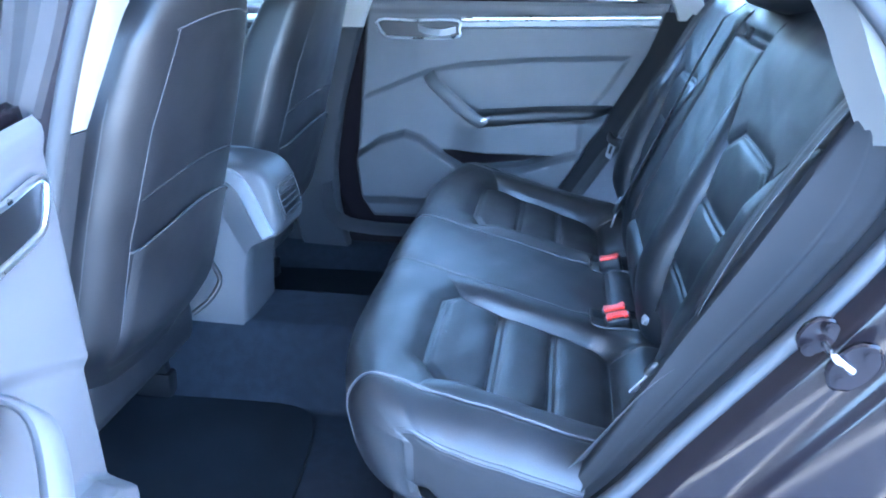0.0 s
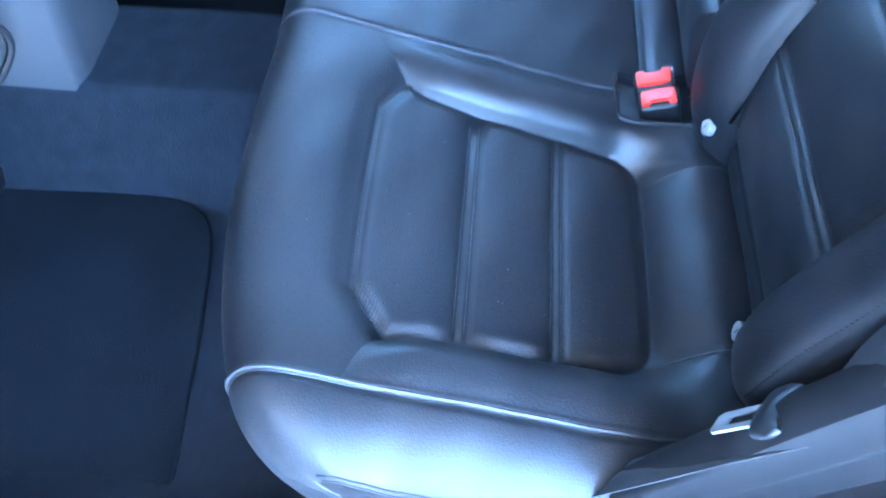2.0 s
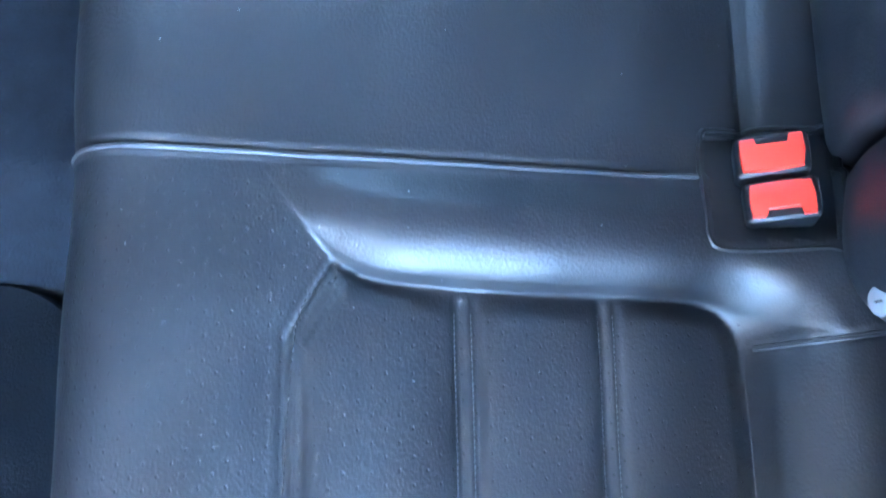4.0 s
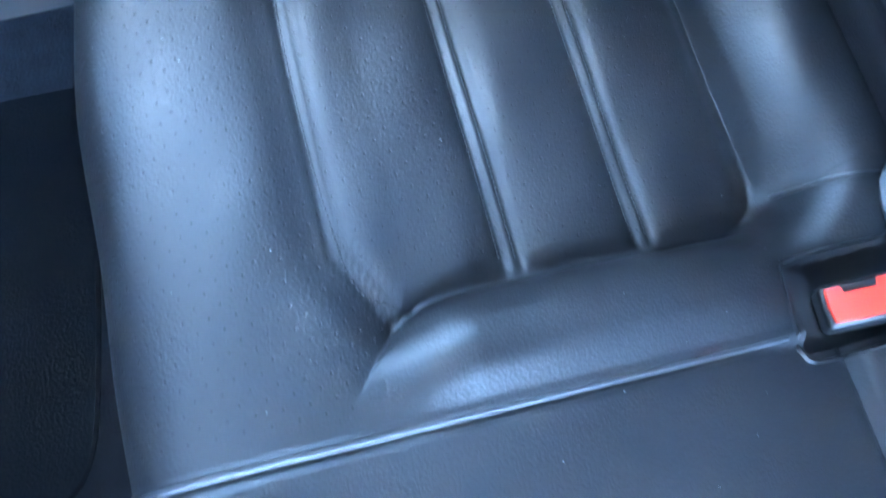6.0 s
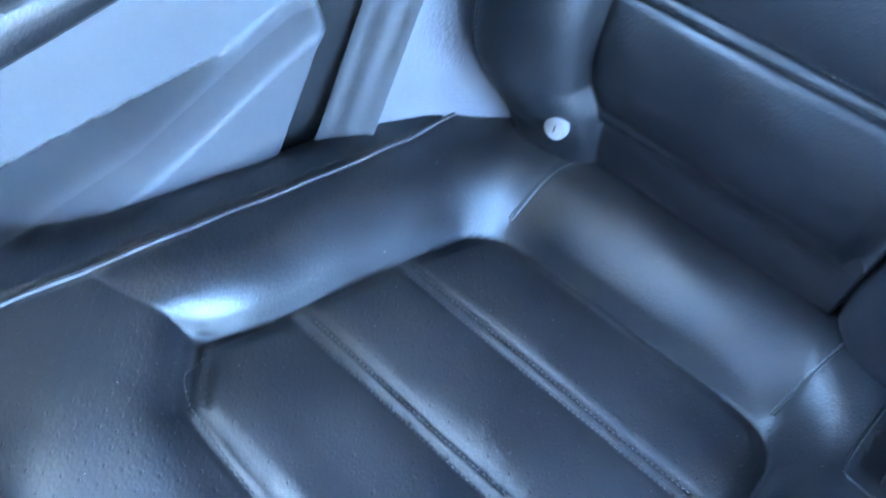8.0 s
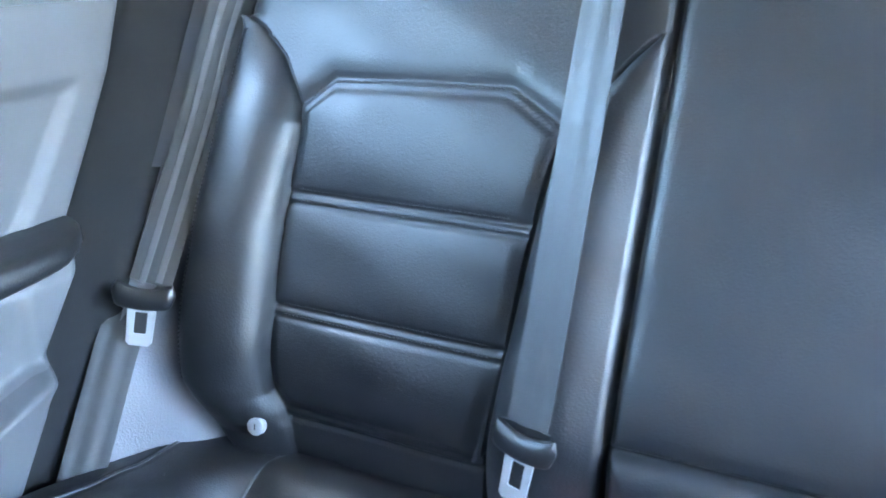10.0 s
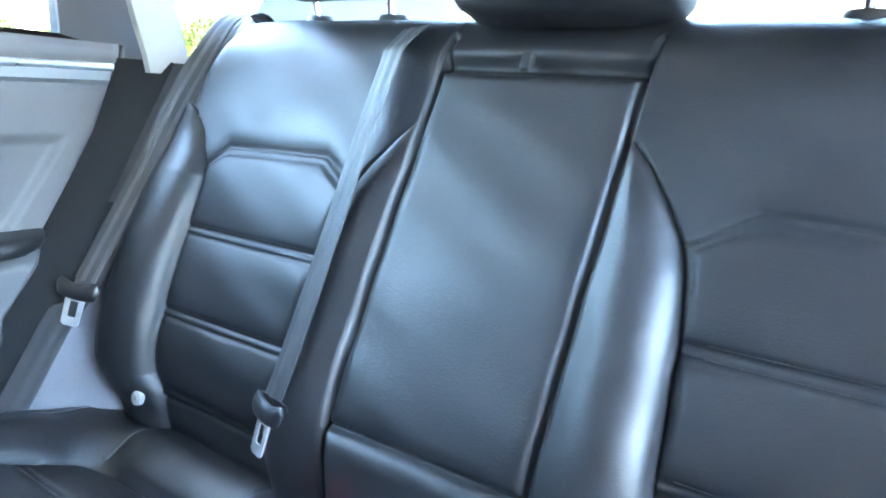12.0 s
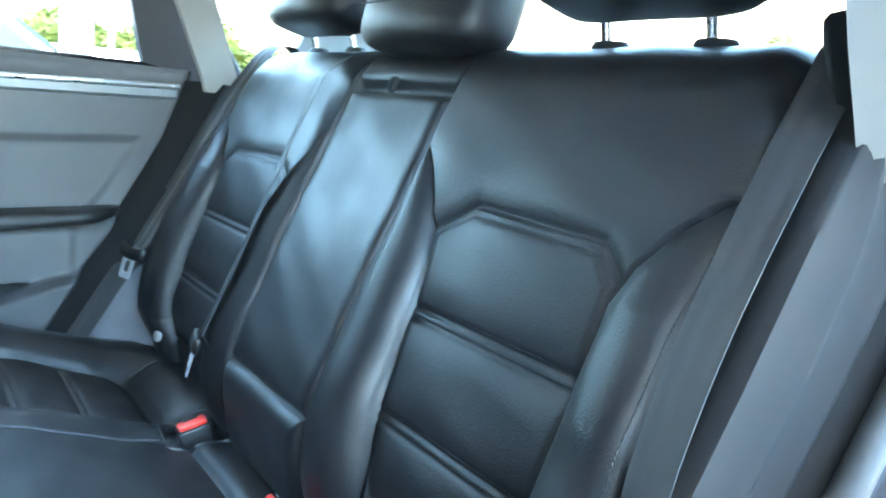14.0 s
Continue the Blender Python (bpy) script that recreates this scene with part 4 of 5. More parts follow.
# front end and front side walls that close the cabin
for s in (-1, 1):
    bm = bmesh.new()
    box(bm, (-1.75, s * 0.79 - 0.035, 0.06), (-0.395, s * 0.79 + 0.035, 0.87), 0.02)
    box(bm, (-1.70, s * 0.745 - 0.03, 0.10), (-0.40, s * 0.745 + 0.03, 0.80), 0.02)
    d = tagged(part("front_door", bm, PLASTIC), "dark grey closed front door panel", "car door", kind="structure")
    bm = bmesh.new()
    box(bm, (-1.30, s * 0.735 - 0.006, 0.822), (-0.41, s * 0.735 + 0.006, 0.846), 0.004)
    part("trim_strip", bm, SILVER, d, "silver trim strip")
# unseen panes, tinted deep to hold back light from the front
SCREEN = glass_material("green_tinted_screen_glass", (0.36, 0.41, 0.40))
glazing = [link_mesh("windscreen", [(-1.72, -0.68, 0.86), (-1.72, 0.68, 0.86), (-1.03, 0.56, 1.18), (-1.03, -0.56, 1.18)], [(0, 1, 2, 3)], SCREEN)]
for s in (-1, 1):
    glazing.append(link_mesh("front_window", [(-1.62, s * 0.74, 0.87), (-0.36, s * 0.745, 0.87), (-0.22, s * 0.66, 1.16), (-1.05, s * 0.65, 1.16)], [(0, 1, 2, 3)], SCREEN))
for g in glazing:
    g.visible_shadow = False
    tagged(g, "tinted front window glass of the car", "car window", kind="structure")
bm = bmesh.new()
box(bm, (-1.95, -0.78, 0.06), (-1.62, 0.78, 0.86), 0.06)
tagged(part("dashboard", bm, PLASTIC), "dark grey dashboard across the front", "dashboard", kind="structure")


# ---- rear doors ----
def door(s, label):
    """A rear door's inner side, built about its hinge; s is -1 for the left-hand door, 1 for the right."""
    top = thing("rear_door", label, "car door", "rear doors")
    hx, hy = -0.235, s * 0.765

    def put(x, d, z):
        return x - hx, s * (0.765 - d) - hy, z

    def x_end(z):
        return np.interp(z, DOOR_Z, DOOR_X)

    def x_start(z):
        return np.interp(z, [0.20, 0.27, 0.40, 0.89], [-0.17, -0.214, -0.230, -0.185])

    def pocket_top(x):
        return np.interp(x, [-0.23, -0.15, -0.07, -0.02, 0.04, 0.12, 0.3, 0.42, 0.5], [0.42, 0.475, 0.500, 0.485, 0.440, 0.390, 0.41, 0.45, 0.47])

    def arm_top(x):
        return np.interp(x, [0.08, 0.18, 0.35, 0.53, 0.62], [0.560, 0.577, 0.590, 0.598, 0.598])

    def depth(x, z):
        d = 0.022 + 0.005 * step(0.850, 0.872, z) - 0.008 * step(0.876, 0.892, z) ** 2
        crease = np.interp(x, [-0.2, -0.1, 0.0, 0.1, 0.3, 0.53, 0.7], [0.605, 0.650, 0.692, 0.712, 0.732, 0.742, 0.745])
        rear = np.interp(z, [0.55, 0.625, 0.758], [0.470, 0.528, 0.612])
        recess = step(0.006, -0.016, z - crease) * step(0.006, -0.016, x - rear)
        d = d - 0.009 * recess
        zt = arm_top(x)
        on = step(0.06, 0.19, x)
        d = d + 0.036 * on * step(zt + 0.004, zt - 0.055, z)
        low = pocket_top(x)
        d = d + 0.034 * step(low + 0.010, low - 0.016, z)
        d = d - 0.046 * step(0.447, 0.440, z) * step(low + 0.002, low + 0.009, z) * step(0.03, 0.06, x) * step(0.43, 0.40, x)
        d = d - 0.030 * step(0.30, 0.255, z)
        return d

    def panel(u, v):
        z = 0.212 + v * (0.892 - 0.212)
        x = x_start(z) + u * (x_end(z) - x_start(z))
        edge = np.minimum(np.minimum(u, 1 - u) / 0.02, 1)
        edge = np.minimum(edge, np.minimum(v / 0.03, 1))
        d = depth(x, z) * np.sqrt(1 - (1 - edge) ** 2)
        return put(x, d, z)

    U, V = np.meshgrid(np.r_[0, 0.004, 0.012, np.linspace(0.02, 0.98, 200), 0.988, 0.996, 1], np.r_[0, 0.01, 0.02, np.linspace(0.03, 1, 210)], indexing="ij")
    V0 = V
    mark = V0[0, np.argmin(np.abs(V0[0] - 0.32))]
    zt = 0.43 + 0 * U[:, 0]
    for _ in range(6):
        zt = pocket_top(x_start(zt) + U[:, 0] * (x_end(zt) - x_start(zt)))
    vt = ((zt - 0.212) / (0.892 - 0.212))[:, None]
    V = np.where(V0 <= mark, V0 * vt / mark, vt + (V0 - mark) * (1 - vt) / (1 - mark))      # rows follow the pocket's upper edge
    P = np.stack(np.broadcast_arrays(*panel(U, V)), -1)
    split = np.where(centred(V0) < mark, 1, 0)
    if s > 0:
        P, U, V, split = P[::-1], U[::-1], V[::-1], split[::-1]
    upholstery(P, U, V, split, {0: ("door_panel", SOFT, "dark grey soft door panel"), 1: ("door_pocket", POCKET, "dark plastic lower door pocket")}, top)
    bm = bmesh.new()
    rings = []
    for z in np.linspace(0.17, 0.90, 12):
        e, f = x_end(z) + 0.012, x_start(z) - (0.07 if s > 0 else 0.006)
        rings.append([put(f, 0.006, z), put(e, 0.006, z), put(e, -0.02, z), put(e + 0.02, -0.045, z), put(f, -0.06, z)])
    loft(bm, rings)
    part("door_shell", bm, PAINT, top, "black painted outer door shell", sharp=50)
    # silver strip, handle bowl and lever
    bm = bmesh.new()
    loft(bm, [[put(x, 0.022, 0.814 + 0.012 * t), put(x, 0.031, 0.819 + 0.014 * t), put(x, 0.032, 0.8355 + 0.014 * t), put(x, 0.018, 0.8365 + 0.014 * t)] for x, t in zip(np.linspace(0.104, 0.668, 30), np.linspace(0, 1, 30))])
    strip = part("trim_strip", bm, SATIN, top, "satin grey trim strip")
    bm = bmesh.new()
    tube(bm, [put(x, 0.031, 0.8405 + 0.014 * t) for x, t in zip(np.linspace(0.104, 0.672, 30), np.linspace(0, 1, 30))], 0.0062, 10)
    part("bright_line", bm, SILVER, strip, "bright silver upper edge line")
    oval = [(-0.150, 0.828), (-0.130, 0.796), (-0.09, 0.786), (0.085, 0.790), (0.098, 0.812), (0.088, 0.838), (-0.05, 0.836), (-0.13, 0.838)]
    ring = spline(oval + [oval[0]], 60)[:-1]
    bm = bmesh.new()
    tube(bm, [put(x, 0.029, z) for x, z in ring], 0.0040, 8, closed=True)
    part("handle_surround", bm, SILVER, top, "thin silver handle surround")
    bm = bmesh.new()
    mid = np.mean(ring, axis=0)
    loft(bm, [[put(*(mid + (r - mid) * k)[[0]], dd, (mid + (r - mid) * k)[1]) for r in ring] for k, dd in ((0.99, 0.027), (0.9, 0.0255), (0.3, 0.0245))])
    part("handle_bowl", bm, BLACK, top)
    bm = bmesh.new()
    path = spline([(-0.03, 0.020, 0.818), (0.0, 0.034, 0.806), (0.05, 0.040, 0.803), (0.088, 0.034, 0.812)], 16)
    loft(bm, [[put(p[0], p[1] + a, p[2] + b) for a, b in ((-0.003, -0.010), (0.004, -0.009), (0.005, 0.010), (-0.003, 0.011))] for p in path])
    part("door_lever", bm, SATIN, top, "satin metal inside door lever")
    # slanting pull handle
    bm = bmesh.new()
    path = spline([(0.005, 0.020, 0.680), (0.025, 0.060, 0.662), (0.09, 0.088, 0.612), (0.150, 0.098, 0.566), (0.185, 0.085, 0.545)], 22)
    loft(bm, [[put(p[0] + 0.017 * math.cos(a) * 0.9, p[1] + 0.012 * math.sin(a), p[2] + 0.017 * math.cos(a) * 0.75) for a in np.linspace(0, 2 * math.pi, 14, endpoint=False)] for p in path])
    part("pull_handle", bm, SOFT, top, "slanting padded pull handle")
    bm = bmesh.new()
    loft(bm, [[put(x, 0.106 - abs(x - 0.18) * 0.3, z + 0.4 * (x - 0.165)) for z in (0.552, 0.559)] + [put(x, 0.095, z + 0.4 * (x - 0.165)) for z in (0.559, 0.552)] for x in np.linspace(0.15, 0.205, 6)])
    part("handle_accent", bm, CHROME, top, "small chrome accent")
    # padded armrest with a rounded rear end
    bm = bmesh.new()
    rings = []
    for x in np.r_[np.linspace(0.155, 0.50, 26), 0.52, 0.535, 0.547, 0.554, 0.557]:
        tip = math.sqrt(max(0.0, 1 - (max(0.0, x - 0.47) / 0.088) ** 2))
        out = 0.018 + 0.078 * max(tip, 0.12) * float(step(0.10, 0.20, np.float64(x)))
        high = np.interp(x, [0.155, 0.19, 0.50, 0.557], [0.050, 0.046, 0.030, 0.016])
        zt = float(arm_top(x)) + 0.003
        ring = []
        for a in np.linspace(0, 2 * math.pi, 20, endpoint=False):
            c, k = math.cos(a), math.sin(a)
            ring.append(put(x, 0.005 + (out - 0.005) * (0.5 + 0.5 * math.copysign(abs(c) ** 0.5, c)), zt - high / 2 + high / 2 * math.copysign(abs(k) ** 0.55, k)))
        rings.append(ring)
    loft(bm, rings)
    part("armrest_pad", bm, LEATHER, top, "black padded armrest", sharp=60)
    bm = bmesh.new()
    tube(bm, [put(x_end(z) + 0.002, 0.016, z) for z in np.linspace(0.24, 0.89, 40)], 0.0055, 8)
    part("edge_seal", bm, RUBBER, top, "grey rubber edge bead")
    # window frame and pane
    bm = bmesh.new()
    rings = []
    for z in np.linspace(0.85, 1.15, 11):
        x0 = np.interp(z, [0.885, 1.03, 1.15], [0.606, 0.560, 0.44])
        x1 = np.interp(z, [0.885, 1.03, 1.15], [0.752, 0.678, 0.545])
        dd = (z - 0.885) * 0.42
        rings.append([put(x0, 0.0 + dd, z), put(x1, 0.012 + dd, z), put(x1, -0.03 + dd, z), put(x0, -0.03 + dd, z)])
    loft(bm, rings)
    part("window_frame", bm, POCKET, top, "dark grey rear window frame", sharp=50)
    bm = bmesh.new()
    path = spline([(-0.195, 0.0, 0.89), (-0.175, 0.05, 1.0), (-0.13, 0.09, 1.10), (0.0, 0.105, 1.15), (0.25, 0.107, 1.155), (0.45, 0.10, 1.14)], 30)
    tube(bm, [put(*p) for p in path], 0.018, 8)
    part("window_frame", bm, PLASTIC, top, "black upper window frame")
    pane = link_mesh("window_pane", [put(-0.19, -0.012, 0.87), put(0.64, -0.012, 0.87), put(0.47, 0.09, 1.13), put(-0.13, 0.09, 1.13)], [(0, 1, 2, 3)], GLASS, top, "clear side window")
    pane.visible_shadow = False
    top.location = (hx, hy, 0)
    return top


far_door = door(1, "closed black rear door with silver strip and armrest")
near_door = door(-1, "wide open black rear door with silver strip")
near_door.rotation_euler = (0, 0, radians(-76))
near_door.location = (-0.140, -0.900, 0)

# latch striker on the open door frame
striker = thing("door_striker", "steel door latch striker bolted to the black door frame", "door striker")
striker.matrix_world = pose(0.741, -0.836, 0.617, 0, 38, 0) @ Matrix.Scale(0.80, 4)
bm = bmesh.new()
plate = [(0.024 * math.cos(a) * (1.25 if abs(math.cos(a)) > 0.7 else 1), 0.044 * math.sin(a)) for a in np.linspace(0, 2 * math.pi, 24, endpoint=False)]
loft(bm, [[(x * k, y, z * k) for x, z in plate] for k, y in ((1, 0.004), (1, -0.002), (0.9, -0.005))])
part("plate", bm, PAINT, striker, "black painted oval plate")
bm = bmesh.new()
loft(bm, [[(x * k * 0.8 - 0.066, y + 0.008, z * k * 0.72) for x, z in plate] for k, y in ((1, 0.004), (1, -0.002), (0.9, -0.005))])
part("plate", bm, PAINT, striker, "black painted oval plate")
for dx, dz in ((0, -0.026), (0, 0.026), (-0.066, -0.020), (-0.066, 0.020)):
    bm = bmesh.new()
    cyl(bm, (dx, -0.003, dz), (dx, -0.006, dz), 0.0105, seg=20)
    cyl(bm, (dx, -0.005, dz), (dx, -0.0095, dz), 0.0080, seg=6)
    part("bolt", bm, PAINT, striker, "black painted bolt")
bm = bmesh.new()
tube(bm, spline([(-0.012, -0.002, 0.0), (-0.014, -0.030, 0.0), (-0.030, -0.036, 0.0), (-0.052, -0.034, 0.0), (-0.058, -0.006, 0.0)], 22), 0.0055, 10)
part("loop", bm, CHROME, striker, "round steel latch loop")

# ---- loose and fixed things in the cabin ----
def block(half, n=3.2, nu=28, nv=40):
    """A padded, rounded block as rings of points."""
    rings = []
    for i in range(1, nu):
        p = -math.pi / 2 + math.pi * i / nu
        cz, sz = abs(math.cos(p)) ** (2 / n), math.copysign(abs(math.sin(p)) ** (2 / n), math.sin(p))
        ring = []
        for k in range(nv):
            a = 2 * math.pi * k / nv
            c, s = math.cos(a), math.sin(a)
            ring.append((half[0] * cz * math.copysign(abs(c) ** (2 / n), c), half[1] * cz * math.copysign(abs(s) ** (2 / n), s), half[2] * sz))
        rings.append(ring)
    return rings


def headrest(y, z, halfw, gap, label):
    top = thing("rear_headrest", label, "headrest", "rear headrests")
    top.location = (0.852, y, 0.938)
    bm = bmesh.new()
    tilt = pose(-0.040, 0, z - 0.938, 0, 14, 0)
    rings = [[tilt @ Vector((x - 0.014 * (yy / halfw) ** 2 * -1, yy, zz)) for x, yy, zz in r] for r in block((0.056, halfw, 0.088), 4.6)]
    loft(bm, rings)
    part("pad", bm, LEATHER, top, "black leather pad")
    bm = bmesh.new()
    tube(bm, [tilt @ Vector((-0.0595, yy, -0.03 + 0.0 * yy)) for yy in np.linspace(-halfw * 0.86, halfw * 0.86, 20)], 0.0012, 6)
    part("seam", bm, SEAM, top)
    for s in (-1, 1):
        bm = bmesh.new()
        tube(bm, [(0.0, s * gap, -0.02), (-0.010, s * gap, 0.025), (-0.028, s * gap, 0.09)], 0.0058, 12)
        part("post", bm, CHROME, top, "polished steel post")
        bm = bmesh.new()
        loft(bm, [[(0.018 * k * math.cos(a), s * gap + 0.026 * k * math.sin(a), zz) for a in np.linspace(0, 2 * math.pi, 20, endpoint=False)] for k, zz in ((1.0, -0.004), (1.0, 0.010), (0.85, 0.015), (0.35, 0.016))])
        part("guide_sleeve", bm, POCKET, top, "dark grey plastic guide sleeve")
    return top


headrest(-0.396, 1.063, 0.148, 0.073, "black leather outer rear headrest on steel posts")
headrest(0.372, 1.063, 0.148, 0.076, "black leather outer rear headrest on steel posts")
headrest(-0.005, 1.018, 0.150, 0.081, "black leather middle rear headrest set low")


def ribbon(bm, path, across, width, thick=0.0014, lines=2):
    """A band of webbing along a path, with the direction across it given at each point."""
    rings = []
    offs = np.linspace(-0.5, 0.5, 13)
    ridge = 0.0007 * np.cos(offs * 2 * math.pi * lines) * (1 - (2 * np.abs(offs)) ** 8) - 0.0003 * (2 * np.abs(offs)) ** 8
    for i, p in enumerate(path):
        d = np.array(path[min(i + 1, len(path) - 1)]) - np.array(path[max(i - 1, 0)])
        d /= np.linalg.norm(d)
        a = np.array(across[i], float)
        a -= d * a.dot(d)
        a /= np.linalg.norm(a)
        n = np.cross(d, a)
        rings.append([p + a * width * o + n * (thick / 2 + r) for o, r in zip(offs, ridge)] + [p + a * width * o - n * (thick / 2 + r) for o, r in zip(offs[::-1], ridge[::-1])])
    loft(bm, rings)


def webbing(name, path, across, width, parent, striped=False):
    """A belt's band; two paler strips can stand for light along its ridges."""
    bm = bmesh.new()
    ribbon(bm, path, across, width)
    band = part(name, bm, WEB, parent)
    for o in (-0.19, 0.19) if striped else ():
        bm = bmesh.new()
        lines = []
        for p, a in zip(path, across):
            a = np.array(a, float)
            lines.append(np.array(p) + a / np.linalg.norm(a) * width * o)
        ribbon(bm, lines, across, 0.0080, 0.0016, 0)
        part("glint_stripe", bm, WEB_GLINT, band, "paler strip for the light along the webbing")


def tongue(parent, m):
    """Latch plate and its plastic grip; local x across, y towards the tip, z out of the face."""
    bm = bmesh.new()
    outer = [(-0.0155, 0.010), (-0.0140, 0.052), (-0.010, 0.056), (0.010, 0.056), (0.0140, 0.052), (0.0155, 0.010)]
    inner = [(-0.0068, 0.018), (-0.0068, 0.041), (-0.0055, 0.0425), (0.0055, 0.0425), (0.0068, 0.041), (0.0068, 0.018)]
    rings = []
    for pts, z in ((outer, -0.001), (outer, 0.001), (inner, 0.001), (inner, -0.001), (outer, -0.001)):
        rings.append([m @ Vector((x, y, z)) for x, y in pts])
    loft(bm, rings, cap=False)
    part("latch_plate", bm, STEEL, parent, "steel latch plate")
    bm = bmesh.new()
    rings = []
    for x in np.linspace(-0.034, 0.034, 18):
        e = abs(x) / 0.034
        hy, hz, cy = 0.0125 + 0.006 * e ** 3, 0.0075 * (1 - 0.25 * e ** 4), -0.008 * e ** 2
        hy, hz = hy * math.sqrt(max(0.02, 1 - e ** 7)), hz * math.sqrt(max(0.02, 1 - e ** 7))
        rings.append([m @ Vector((x, 0.004 + cy + hy * math.cos(a), hz * math.sin(a))) for a in np.linspace(0, 2 * math.pi, 12, endpoint=False)])
    loft(bm, rings)
    part("grip", bm, BLACK, parent, "black plastic grip")


def frame_at(p, across, along):
    x = Vector(across).normalized()
    y = Vector(along).normalized()
    y = (y - x * y.dot(x)).normalized()
    z = x.cross(y)
    m = Matrix((x, y, z)).transposed().to_4x4()
    m.translation = p
    return m


for s in (-1, 1):
    belt = thing("seat_belt", "grey-black outer rear seat belt hanging beside the backrest", "seat belt", "rear seat belts")
    if s > 0:
        upper = spline([(0.885, 0.600, 0.935), (0.855, 0.605, 0.957), (0.820, 0.622, 0.945), (0.785, 0.636, 0.89), (0.733, 0.645, 0.80), (0.680, 0.646, 0.70), (0.622, 0.649, 0.60), (0.582, 0.654, 0.527)], 60)
        turn = [(-np.interp(t, [0, 0.15, 0.35, 0.7, 1], [0, 0.3, 0.7, 0.5, 0.45]), np.interp(t, [0, 0.15, 0.35, 0.7, 1], [1, 0.95, 0.72, 0.86, 0.9]), 0) for t in np.linspace(0, 1, 60)]
    else:
        upper = spline([(0.90, -0.615, 0.93), (0.862, -0.620, 0.957), (0.815, -0.632, 0.945), (0.775, -0.641, 0.905), (0.722, -0.647, 0.834), (0.653, -0.649, 0.708), (0.606, -0.655, 0.596), (0.592, -0.668, 0.530)], 60)
        turn = [(-0.25 * t, -1, 0) for t in np.linspace(0, 1, 60)]
    webbing("upper_webbing", upper, turn, 0.048, belt, striped=s > 0)
    lower = spline([(0.598, s * 0.674, 0.525), (0.552, s * 0.674, 0.476), (0.515, s * 0.671, 0.42), (0.478, s * 0.667, 0.362), (0.45, s * 0.664, 0.32)], 40)
    webbing("lower_webbing", lower, [(-0.62, s * 0.78, 0.12)] * 40, 0.047, belt)
    if s > 0:
        m = frame_at((0.563, 0.647, 0.520), (-0.50, 0.83, 0.16), (-0.38, 0.30, -0.84))
    else:
        m = frame_at((0.562, -0.660, 0.503), (-0.55, -0.78, 0.30), (-0.64, 0.0, -0.76))
    tongue(belt, m)

# the middle belt hangs down over the bolster beside the armrest
belt = thing("seat_belt", "grey-black middle rear seat belt hanging down the backrest", "seat belt", "rear seat belts")
qs2 = np.linspace(0.475, 0.93, 60)
mid_path = np.array([(np.interp(q, [0.47, 0.50, 0.60, 0.70, 0.80, 0.90, 0.93], [0.562, 0.576, 0.619, 0.660, 0.700, 0.745, 0.785]), np.interp(q, [0.47, 0.50, 0.90], [0.203, 0.202, 0.199]), q) for q in qs2])
webbing("upper_webbing", mid_path, [(0.34, 1, 0.02)] * 60, 0.045, belt)
webbing("lower_webbing", spline([(0.566, 0.204, 0.475), (0.588, 0.208, 0.43), (0.608, 0.212, 0.385), (0.630, 0.213, 0.345)], 24), [(0.1, 1, 0.04)] * 24, 0.047, belt)
tongue(belt, frame_at((0.556, 0.203, 0.462), (0.26, 1, 0.04), (-0.2, 0.10, -1)))


def buckle(parent, c, turn, flip):
    """One belt buckle head with its red button; c is the middle of the button's face, flip sets the slot's side."""
    m = Matrix.Translation(c) @ pose(0, 0, 0, 0, 0, turn) @ pose(0, 0, 0, 0, -16, 0) @ Matrix.Scale(0.86, 4)
    bm = bmesh.new()
    box(bm, (-0.029, -0.0185, -0.060), (0.031, 0.0185, -0.005), 0.006, 3, m)
    housing = part("buckle_housing", bm, BLACK, parent, "black plastic buckle housing")
    bm = bmesh.new()
    # a bowed button with a notch for the latch plate
    outline = [(-0.0235, -0.0135), (0.0, -0.0150), (0.0245, -0.0135), (0.0270, 0.0), (0.0260, 0.0150), (0.0165, 0.0150), (0.0150, 0.0085), (-0.0120, 0.0085), (-0.0135, 0.0145), (-0.0240, 0.0140), (-0.0250, 0.0)]
    loft(bm, [[m @ Vector((x * k, flip * y * k, z)) for x, y in outline] for k, z in ((1, -0.007), (1, -0.0010), (0.97, 0.0004), (0.90, 0.0009))])
    part("release_button", bm, RED, parent, "bright red release button")
    bm = bmesh.new()
    box(bm, (-0.0125, min(flip * 0.0085, flip * 0.0155), -0.012), (0.0155, max(flip * 0.0085, flip * 0.0155), -0.0042), 0.001, 1, m)
    part("latch_slot", bm, SEAM, parent)
    bm = bmesh.new()
    box(bm, (0.0292, -0.012, -0.004), (0.0300, 0.012, 0.0008), 0.0003, 1, m)
    part("latch_edge", bm, CHROME, parent, "thin bright metal edge")
    return housing


